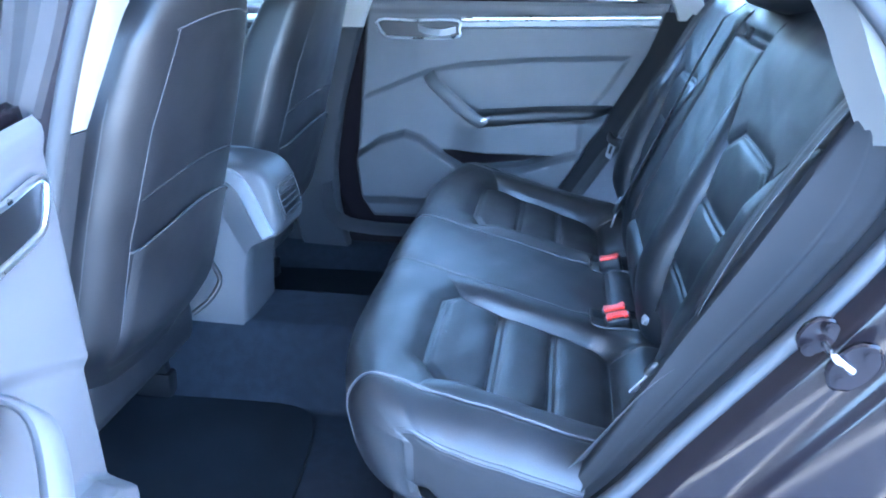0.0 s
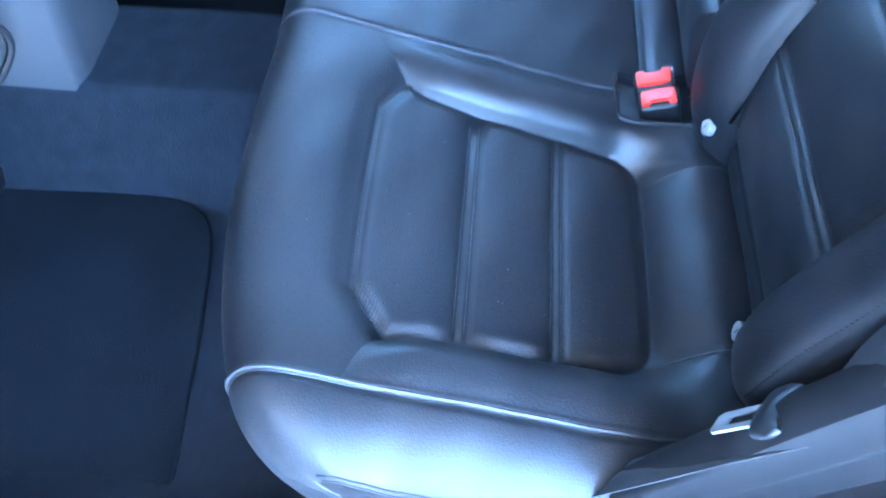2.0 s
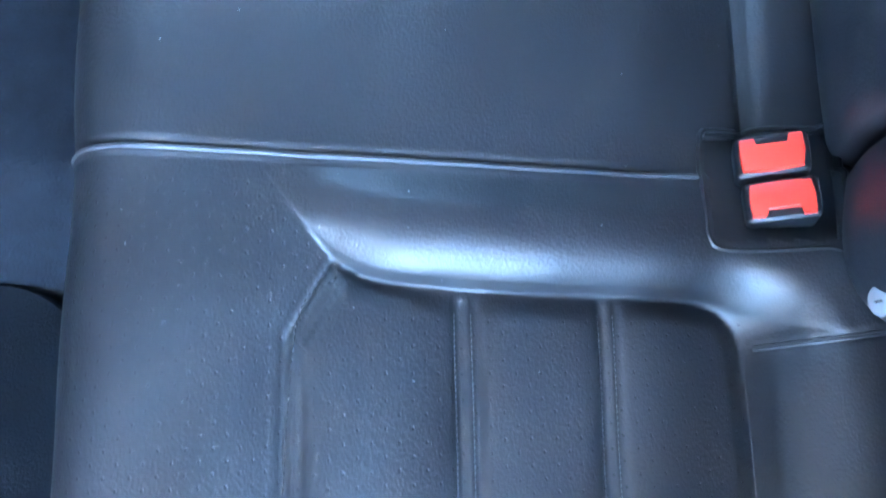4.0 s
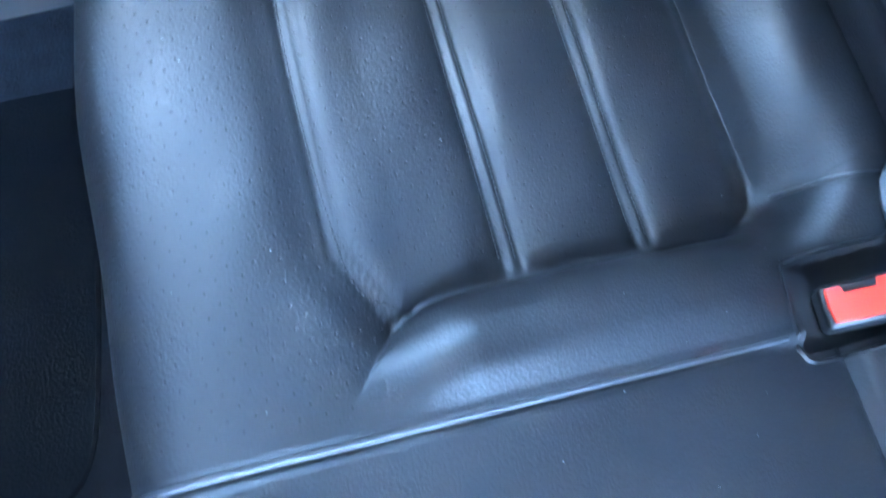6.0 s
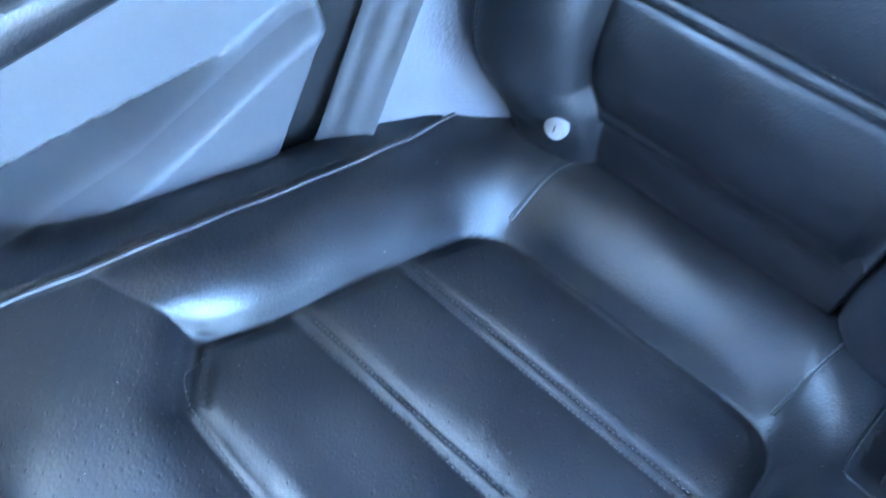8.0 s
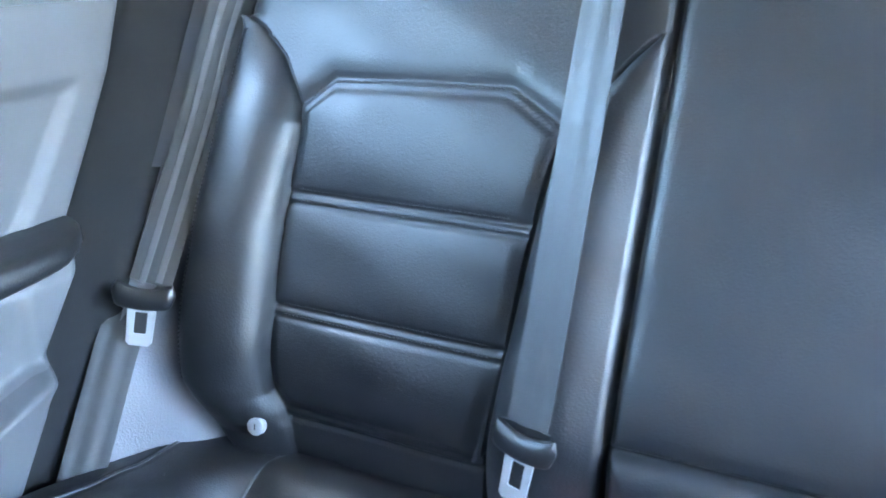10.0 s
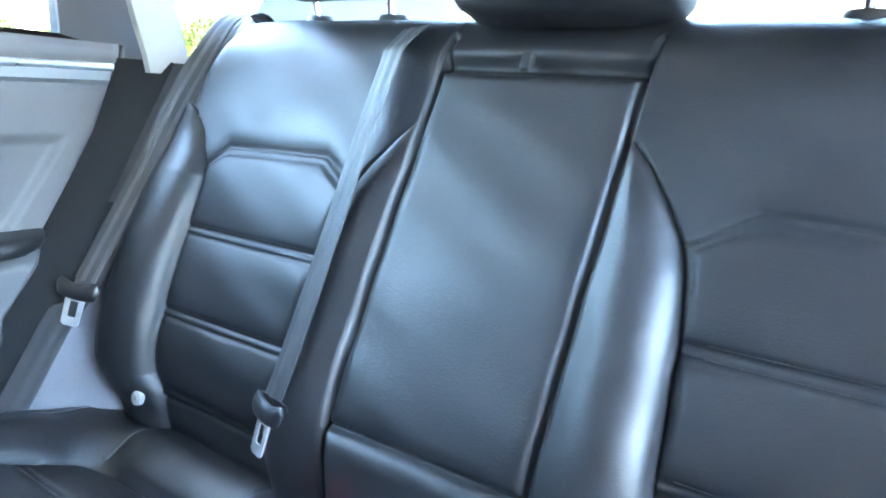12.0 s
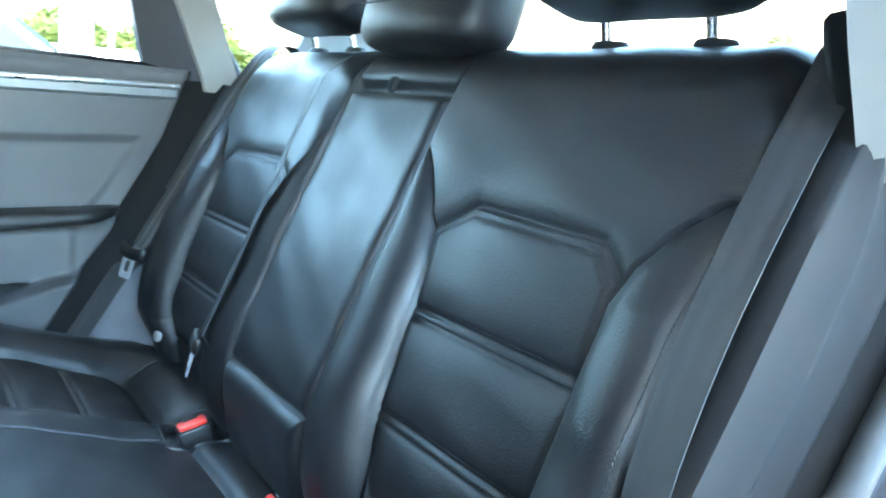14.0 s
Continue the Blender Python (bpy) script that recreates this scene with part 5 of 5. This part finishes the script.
def well(parent, x0, y0, x1, y1):
    """Moulded plastic cup sunk in the cushion round the buckles."""
    bm = bmesh.new()
    rim = spline([(x0, y0 + 0.012), (x0 + 0.002, y1 - 0.012), (x0 + 0.014, y1), (x1, y1), (x1 + 0.02, y1 - 0.004), (x1 + 0.02, y0 + 0.004), (x1, y0), (x0 + 0.012, y0), (x0, y0 + 0.012)], 72)[:-1]
    c = rim.mean(axis=0)
    rings = []
    for k, dz in ((1.03, -0.014), (1.03, 0.0005), (1.00, 0.0028), (0.965, 0.0022), (0.945, -0.002), (0.93, -0.040), (0.5, -0.052), (0.02, -0.052)):
        xy = c + (rim - c) * k
        z = cushion(np.minimum(xy[:, 0], 0.565), xy[:, 1])[0][:, 2]
        flat = float(z.mean())
        z = z if dz > -0.02 else np.full_like(z, flat)
        rings.append([(x, y, h + dz) for (x, y), h in zip(xy, z)])
    loft(bm, rings)
    part("buckle_well", bm, BLACK, parent, "black plastic buckle well")


pair = thing("double_buckle", "pair of belt buckles with red buttons in a black plastic well", "belt buckle", "belt buckles")
well(pair, *WELLS["double"])
buckle(pair, (0.537, -0.130, 0.349), 2, 1)
buckle(pair, (0.542, -0.163, 0.347), 2, -1)
single = thing("single_buckle", "single belt buckle with a red button in a black well", "belt buckle", "belt buckles")
well(single, *WELLS["single"])
buckle(single, (0.539, 0.154, 0.350), -4, 1)

for y, x in ((-0.242, 0.586), (-0.524, 0.588), (0.530, 0.588)):
    b = thing("child_seat_anchor_button", "round pale grey child seat anchor marker on the backrest", "anchor marker", "child seat anchor markers")
    p, n = on_backrest(np.array([0.376]), np.array([y]))
    d = (Vector(n[0]) * 0.15 + Vector((-0.96, 0, 0.25))).normalized()
    c = Vector(p[0]) + d * (0.002 if y < 0.0 else 0.003)
    bm = bmesh.new()
    cyl(bm, c + d * -0.006, c + d * 0.0035, 0.0105, seg=24, bevel=0.0012)
    part("disc", bm, BUTTON, b)
    bm = bmesh.new()
    mm = Matrix.Translation(c + d * 0.0037) @ d.to_track_quat("Z", "Y").to_matrix().to_4x4()
    box(bm, (-0.0008, -0.0035, -0.0004), (0.0008, 0.0035, 0.0002), 0.0002, 1, mm)
    part("mark", bm, PLASTIC, b)


# lint and dust on the bench
rng = np.random.RandomState(11)
verts, faces = [], []
du, dw = rng.uniform(0.10, 0.52, 90), rng.uniform(-0.55, 0.60, 90)
pts, nrm = on_cushion(du, dw)
for p, n in zip(pts, nrm):
    a = rng.normal(size=3)
    a -= n * a.dot(n)
    a *= rng.uniform(0.0003, 0.0011) / np.linalg.norm(a)
    b = np.cross(n, a) * rng.uniform(0.25, 0.7)
    i = len(verts)
    verts += [p + n * 0.0003 - a, p + n * 0.0003 - b, p + n * 0.0003 + a, p + n * 0.0003 + b, p + n * 0.0009]
    faces += [(i, i + 1, i + 4), (i + 1, i + 2, i + 4), (i + 2, i + 3, i + 4), (i + 3, i, i + 4)]
tagged(link_mesh("dust_specks", verts, faces, BUTTON), "tiny pale dust specks scattered over the leather bench", "dust", kind="stuff")


# ---- front seats ----
def front_seat(s, label):
    top = thing("front_seat", label, "car seat", "front seats")
    cy = s * 0.358

    def section(z):
        xr = -0.285 + (z - 0.55) * 0.27 - 0.05 * step(0.42, 0.28, z)
        hw = np.interp(z, [0.26, 0.34, 0.45, 0.65, 0.80, 0.92, 0.99], [0.222, 0.248, 0.256, 0.254, 0.240, 0.208, 0.155])
        dp = np.interp(z, [0.26, 0.45, 0.8, 0.99], [0.10, 0.15, 0.13, 0.07])
        return xr, hw, dp

    zs = np.r_[np.linspace(0.29, 0.93, 40), 0.955, 0.975, 0.99, 0.998]
    rings = []
    for z in zs:
        xr, hw, dp = section(z)
        ring = []
        for a in np.linspace(0, 2 * math.pi, 56, endpoint=False):
            c, ss = math.cos(a), math.sin(a)
            px = dp / 2 * math.copysign(abs(c) ** 0.62, c)
            py = hw * math.copysign(abs(ss) ** 0.55, ss)
            bow = 0.030 * (1 - (py / hw) ** 2)
            front = 0.03 * (abs(py) / hw) ** 3 if c < 0 else 0
            ring.append((xr - dp / 2 + px + (bow if c > 0 else 0) - front, cy + py, z))
        rings.append(ring)
    bm = bmesh.new()
    loft(bm, rings)
    part("backrest", bm, LEATHER, top, "black leather seat back", sharp=60)

    def rear_at(y, z, lift):
        xr, hw, dp = section(z)
        t = (y - cy) / hw
        a = math.asin(max(-1, min(1, math.copysign(abs(t) ** (1 / 0.55), t))))
        px = dp / 2 * abs(math.cos(a)) ** 0.62
        return (xr - dp / 2 + px + 0.030 * (1 - t * t) + lift, y, z)

    # map pocket, a slack leather panel with a piped upper edge
    zz, yy = np.linspace(0.0, 1, 26), np.linspace(-1, 1, 34)
    grid = []
    for v in zz:
        row = []
        for u in yy:
            half = np.interp(v, [0, 0.12, 1], [0.165, 0.195, 0.185])
            z = 0.335 + v * (0.575 + (0.05 * s * u * 0 + 0.045 * (1 - u * u)) - 0.335)
            edge = min(1, (1 - abs(u)) / 0.06, v / 0.06)
            row.append(rear_at(cy + u * half, z, -0.004 + 0.010 * math.sqrt(max(0, 1 - (1 - edge) ** 2)) + 0.006 * v * (1 - u * u)))
        grid.append(row)
    v = [p for r in grid for p in r]
    n = len(yy)
    f = [(i * n + k, i * n + k + 1, (i + 1) * n + k + 1, (i + 1) * n + k) for i in range(len(zz) - 1) for k in range(n - 1)]
    pocket = link_mesh("map_pocket", v, f, LEATHER, top, "flat leather map pocket")
    bm = bmesh.new()
    tube(bm, [(p[0] + 0.001, p[1], p[2]) for p in grid[-1]], 0.0026, 8)
    part("piping", bm, SEAM, pocket)
    # upper panel outline stitched into the back
    for u0 in (-0.185, 0.175):
        bm = bmesh.new()
        tube(bm, [rear_at(cy + u0 * np.interp(z, [0.36, 0.6, 0.78, 0.93], [1.0, 1.03, 0.94, 0.72]), z, 0.0004) for z in np.linspace(0.36, 0.93, 40)], 0.0006, 6)
        part("seam", bm, GREYSEAM, top)
    bm = bmesh.new()
    tube(bm, [rear_at(cy + u, 0.695 - 0.030 * (u / 0.18) ** 2, 0.0004) for u in np.linspace(-0.18, 0.175, 30)], 0.0011, 6)
    part("seam", bm, SEAM, top)
    bm = bmesh.new()
    tube(bm, [rear_at(cy + u, 0.945 - 0.016 * (u / 0.13) ** 2, 0.0006) for u in np.linspace(-0.14, 0.14, 30)], 0.0012, 6)
    part("seam", bm, GREYSEAM, top)
    bm = bmesh.new()
    for sd in (-1,):
        tube(bm, [(section(z)[0] - 0.040, cy + sd * (section(z)[1] * 0.985 + 0.001), z) for z in np.linspace(0.36, 0.92, 40)], 0.0006, 6)
    part("seam", bm, GREYSEAM, top)
    # plastic foot skirt, bracket and seat base
    bm = bmesh.new()
    box(bm, (-0.80, cy - 0.235, 0.20), (-0.385, cy + 0.235, 0.33), 0.04, 4)
    part("seat_base", bm, LEATHER, top)
    for dy in (-0.19, 0.19):
        bm = bmesh.new()
        box(bm, (-0.80, cy + dy - 0.02, 0.07), (-0.44, cy + dy + 0.02, 0.13), 0.006, 2)
        box(bm, (-0.62, cy + dy - 0.012, 0.12), (-0.45, cy + dy + 0.012, 0.24), 0.004, 2)
        part("seat_rail", bm, BLACK, top, "black steel seat rail")
    bm = bmesh.new()
    y1 = cy - s * 0.215
    tube(bm, spline([(-0.33, y1, 0.40), (-0.315, y1 - s * 0.004, 0.355), (-0.335, y1 + s * 0.012, 0.315), (-0.37, y1 + s * 0.03, 0.285)], 16), 0.006, 8)
    part("trim_clip", bm, BLACK, top, "loose black plastic trim clip")
    # headrest above
    bm = bmesh.new()
    loft(bm, [[(x - 0.215, y + cy, z + 1.09) for x, y, z in r] for r in block((0.05, 0.135, 0.085), 3.2)])
    part("headrest", bm, LEATHER, top, "black leather headrest")
    for dy in (-0.06, 0.06):
        bm = bmesh.new()
        cyl(bm, (-0.235, cy + dy, 0.96), (-0.22, cy + dy, 1.03), 0.0065)
        part("headrest_post", bm, CHROME, top)
    # round knob on the outer flank
    bm = bmesh.new()
    cyl(bm, (-0.36, cy + s * 0.235, 0.67), (-0.36, cy + s * 0.262, 0.67), 0.014, seg=18, bevel=0.003)
    part("side_knob", bm, BLACK, top)
    return top


front_seat(-1, "black leather front seat with stitched back and map pocket")
front_seat(1, "black leather front seat with stitched back and map pocket")

# ---- rear end of the centre console ----
console = thing("centre_console", "dark grey centre console with silver arch trim and rear vents", "console")
prof = spline([(-0.275, 0.215), (-0.272, 0.28), (-0.265, 0.36), (-0.245, 0.415), (-0.205, 0.437), (-0.188, 0.455), (-0.192, 0.50), (-0.205, 0.555), (-0.225, 0.585), (-0.26, 0.600), (-0.33, 0.605), (-0.55, 0.60)], 60)
bm = bmesh.new()
rings = []
for t in np.linspace(-1, 1, 25):
    k = 0.012 * (abs(t) ** 8)
    low = [(-0.62, 0.60), (-0.62, 0.215)]
    pts = [(x - k * 1.2, t * np.interp(z, [0.2, 0.45, 0.6], [0.098, 0.092, 0.080]), z - (k if z > 0.45 else 0)) for x, z in list(prof) + low]
    rings.append(pts)
loft(bm, rings)
part("console_body", bm, CONSOLE, console, "dark grey moulded body", sharp=50)
for s in (-1, 1):
    bm = bmesh.new()
    arch = spline([(-0.214, 0.446), (-0.230, 0.475), (-0.258, 0.535), (-0.284, 0.570), (-0.32, 0.584), (-0.38, 0.586)], 30)
    rings = []
    for i, (x, z) in enumerate(arch):
        d = arch[min(i + 1, 29)] - arch[max(i - 1, 0)]
        d /= np.linalg.norm(d)
        nx, nz = d[1], -d[0]
        w = 0.017
        yb = np.interp(z, [0.2, 0.45, 0.6], [0.098, 0.092, 0.080])
        rings.append([(x + nx * -w, s * (yb + 0.0015), z + nz * -w), (x - nx * w * 0.8, s * (yb + 0.007), z - nz * w * 0.8), (x + nx * w * 0.8, s * (yb + 0.007), z + nz * w * 0.8), (x + nx * w, s * (yb + 0.0015), z + nz * w)])
    loft(bm, rings)
    part("arch_trim", bm, SATIN, console, "satin silver arch trim")
bm = bmesh.new()
vent = Matrix.Translation((-0.1975, 0.005, 0.512)) @ pose(0, 0, 0, 0, -14, 0)
box(bm, (-0.012, -0.062, -0.042), (0.004, 0.062, 0.042), 0.006, 3, vent)
vent_frame = part("vent_panel", bm, BLACK, console, "black vent panel")
bm = bmesh.new()
tube(bm, [vent @ Vector((0.004, 0.058 * math.copysign(abs(math.cos(a)) ** 0.4, math.cos(a)), 0.038 * math.copysign(abs(math.sin(a)) ** 0.4, math.sin(a)))) for a in np.linspace(0, 2 * math.pi, 40, endpoint=False)], 0.0014, 6, closed=True)
part("vent_surround", bm, CONSOLE, vent_frame, "thin dark surround")
for k in range(5):
    bm = bmesh.new()
    box(bm, (-0.004, -0.052, -0.032 + k * 0.015), (0.006, 0.052, -0.029 + k * 0.015), 0.001, 1, vent)
    part("vent_slat", bm, PLASTIC, vent_frame)

# ---- floor mats ----
def floor_mat(y1, y0, label):
    m = thing("floor_mat", label, "floor mat", "floor mats")
    d = 1 if y1 > y0 else -1
    outline = spline([(-0.60, y0 + 0.04 * d), (-0.45, y0 + 0.008 * d), (-0.30, y0), (-0.19, y0 + 0.004 * d), (-0.125, y0 + 0.022 * d), (-0.088, y0 + 0.07 * d), (-0.066, y0 + 0.20 * d), (-0.052, y0 + 0.34 * d), (-0.042, y1 - 0.02 * d), (-0.06, y1), (-0.30, y1), (-0.58, y1), (-0.60, y1 - 0.02 * d), (-0.60, y0 + 0.04 * d)], 120)[:-1]
    c = outline.mean(axis=0)
    bm = bmesh.new()
    loft(bm, [[(*(c + (p - c) * k), float(floor_z(p[0] * k, p[1] * k)) * 0 + 0.064 + dz) for p in outline] for k, dz in ((1, -0.004), (1, 0.002), (0.99, 0.005), (0.5, 0.005), (0.02, 0.005))])
    part("mat_body", bm, MAT, m)
    return m


floor_mat(-0.645, -0.160, "black carpet floor mat behind the driver's seat")
floor_mat(0.645, 0.160, "black carpet floor mat behind the passenger seat")

# ---- outdoors ----
def ground_z(x, y):
    far = 0.95 * x + 0.30 * y
    # the rise in front is unseen, added to reflect warm light into the cabin
    hill = 15.0 * step(8, 60, far) + 0.35 * np.sin(0.31 * x + 0.17 * y) * step(12, 30, far) + 30 * step(60, 400, far) + 13 * step(-16, -60, x) + 25 * step(-50, -400, x)
    return -0.27 + hill 


gx = np.r_[np.linspace(-3000, -60, 12), np.linspace(-50, 70, 90), np.linspace(80, 3000, 14)]
gy = np.r_[np.linspace(-3000, -60, 12), np.linspace(-50, 50, 70), np.linspace(60, 3000, 12)]
g = sheet("ground", lambda u, v: (u, v, ground_z(u, v)), gx, gy, SAND)
tagged(g, "dry tan earth rising to a hillside behind the car", "ground", kind="structure")
pad = sheet("pavement", lambda u, v: (u, v, -0.262 + 0 * u), np.linspace(-30, 12, 12), np.linspace(-30, 7, 12), GROUND)
tagged(pad, "pale concrete yard under and round the car", "pavement", kind="structure")


def leaves(name, centre, size, count, leaf, mat, seed, label, category, kind="", core=False):
    """A bush of many small leaves on short twigs."""
    rnd = np.random.RandomState(seed)
    verts, faces = [], []
    lobes = [(rnd.uniform(-0.5, 0.5, 3) * size, rnd.uniform(0.28, 0.5)) for _ in range(max(6, int(size[0] * size[1] * 2)))]
    for _ in range(count):
        c, r = lobes[rnd.randint(len(lobes))]
        d = rnd.normal(size=3)
        d /= np.linalg.norm(d)
        p = np.array(centre) + c * 0.85 + d * r * min(size) * rnd.uniform(0.75, 1.05)
        if p[2] < ground_z(p[0], p[1]) - 0.05:
            continue
        a = rnd.normal(size=3)
        a /= np.linalg.norm(a)
        b = np.cross(a, d + 0.3 * rnd.normal(size=3))
        b /= np.linalg.norm(b) + 1e-9
        l = leaf * rnd.uniform(0.6, 1.4)
        i = len(verts)
        verts += [p - a * l, p + b * l * 0.45, p + a * l, p - b * l * 0.45]
        faces.append((i, i + 1, i + 2, i + 3))
    for c, r in (lobes if core else []):        # leafy mass inside each lobe
        base, (nu, nv) = len(verts), (9, 14)
        for a in range(nu):
            for b in range(nv):
                th, ph = math.pi * a / (nu - 1), 2 * math.pi * b / nv
                k = r * min(size) * 0.80 * rnd.uniform(0.85, 1.1)
                verts.append(np.array(centre) + c * 0.85 + k * np.array((math.sin(th) * math.cos(ph), math.sin(th) * math.sin(ph), math.cos(th))))
        faces += [(base + a * nv + b, base + a * nv + (b + 1) % nv, base + (a + 1) * nv + (b + 1) % nv, base + (a + 1) * nv + b) for a in range(nu - 1) for b in range(nv)]
    ob = link_mesh(name, verts, faces, mat, smooth=False)
    return tagged(ob, label, category, kind=kind)


for k, (cx, cy, w) in enumerate(((3.6, 19.6, 2.6), (5.6, 19.3, 2.8), (7.8, 19.0, 3.0), (10.2, 18.7, 3.2), (12.8, 18.4, 3.2))):
    tagged(leaves("hedge_bush", (cx, cy, 0.9), np.array((w, 2.0, 2.7)), 22000, 0.055, LEAF, 20 + k, "dense yellow-green hedge bush in bright sun", "bush", core=True), group="hedge")
rnd = random.Random(5)
for k in range(26):
    x, y = rnd.uniform(16, 46), rnd.uniform(-22, 16)
    sz = rnd.uniform(0.5, 1.3)
    tagged(leaves("scrub_bush", (x, y, float(ground_z(x, y)) + sz * 0.25), np.array((sz, sz, sz * 0.6)), 420, 0.09, SCRUB, 60 + k, "low dry desert scrub on the hillside", "bush"), group="hillside scrub")


def parked_car(m, mat, label):
    """A plain small van-like car: body, glass house, windows and wheels."""
    top = thing("parked_car", label, "car", "parked cars")
    top.matrix_world = m
    prof = spline([(-2.2, 0.35), (-2.25, 0.6), (-2.1, 0.85), (-1.3, 0.98), (-0.75, 1.38), (0.2, 1.46), (1.2, 1.42), (1.95, 1.0), (2.2, 0.95), (2.25, 0.6), (2.15, 0.33)], 60)
    bm = bmesh.new()
    loft(bm, [[(x * k, y, 0.3 + (z - 0.3) * (1 - 0.03 * (1 - k))) for x, z in prof] for y, k in ((-0.88, 0.95), (-0.85, 0.99), (-0.7, 1), (0.7, 1), (0.85, 0.99), (0.88, 0.95))])
    part("body", bm, mat, top)
    for (xa, za), (xb, zb), word in (((-1.27, 1.005), (-0.80, 1.355), "front_windscreen"), ((1.30, 1.375), (1.86, 1.055), "rear_windscreen")):
        n = Vector((za - zb, 0, xb - xa)).normalized()
        n = n if n.z > 0 else -n
        bm = bmesh.new()
        loft(bm, [[(xa + n.x * o, -0.70, za + n.z * o), (xa + n.x * o, 0.70, za + n.z * o), (xb + n.x * o, 0.62, zb + n.z * o), (xb + n.x * o, -0.62, zb + n.z * o)] for o in (-0.02, 0.012)])
        part(word, bm, DARKGLASS, top, "dark tinted windscreen", sharp=20)
    for s in (-1, 1):
        for x0, x1 in ((-0.95, -0.05), (0.05, 1.15)):
            bm = bmesh.new()
            loft(bm, [[(x0 + (0.2 if x0 < -0.5 else 0), s * 0.885, 1.32), (x1 - (0.15 if x1 > 1 else 0), s * 0.885, 1.32), (x1, s * 0.895, 1.02), (x0, s * 0.895, 1.02)], [(x0 + (0.2 if x0 < -0.5 else 0), s * 0.89, 1.32), (x1 - (0.15 if x1 > 1 else 0), s * 0.89, 1.32), (x1, s * 0.90, 1.02), (x0, s * 0.90, 1.02)]])
            part("window", bm, DARKGLASS, top, "dark side window", sharp=20)
        for x in (-1.4, 1.35):
            bm = bmesh.new()
            cyl(bm, (x, s * 0.72, 0.32), (x, s * 0.90, 0.32), 0.32, seg=28, bevel=0.03)
            w = part("wheel", bm, BLACK, top)
            bm = bmesh.new()
            cyl(bm, (x, s * 0.895, 0.32), (x, s * 0.905, 0.32), 0.2, seg=20)
            part("rim", bm, SILVER, w)
    return top


parked_car(Matrix.Translation((3.9, 16.2, -0.27)) @ pose(0, 0, 0, 0, 0, 62) @ Matrix.Scale(1.2, 4), WHITE, "white car parked in the sunny yard by the hedge")
parked_car(Matrix.Translation((-0.75, 3.9, -0.27)) @ pose(0, 0, 0, 0, 0, 180) @ Matrix.Scale(1.22, 4), SILVERCAR, "silver car parked alongside in the yard")
post = thing("concrete_post", "tall pale concrete post by the hedge", "post")
bm = bmesh.new()
box(bm, (1.80, 9.0, -0.27), (2.12, 9.3, 5.5), 0.03)
part("shaft", bm, POST, post)
bm = bmesh.new()
box(bm, (1.73, 8.93, -0.26), (2.19, 9.37, -0.02), 0.03)
part("footing", bm, CONCRETE, post)
pole = thing("thin_pole", "thin grey steel pole in front of the hedge", "pole")
bm = bmesh.new()
cyl(bm, (2.52, 10.0, -0.27), (2.52, 10.0, 4.5), 0.035)
part("tube", bm, CONCRETE, pole)

# unseen plain walls, added beside the open door and in front to block light
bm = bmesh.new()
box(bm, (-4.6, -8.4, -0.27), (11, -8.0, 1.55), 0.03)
tagged(part("unseen_wall_west", bm, GREYWALL), "unseen low grey wall added to limit skylight at the open door", "wall", kind="structure")
# added wall out of view; its dark colour keeps bounce off the backrest
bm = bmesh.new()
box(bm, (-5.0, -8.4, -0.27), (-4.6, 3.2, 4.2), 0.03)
tagged(part("unseen_wall_south", bm, WALL), "unseen dark wall added in front of the car to block light", "wall", kind="structure")
# unseen flat canopy on the wall, added to shade the car's open side
bm = bmesh.new()
box(bm, (-4.9, -5.0, 4.2), (2.6, 2.2, 4.45), 0.03)
tagged(part("unseen_shade_canopy", bm, CONCRETE), "unseen plain grey canopy added over the car to shade it", "canopy", kind="structure")
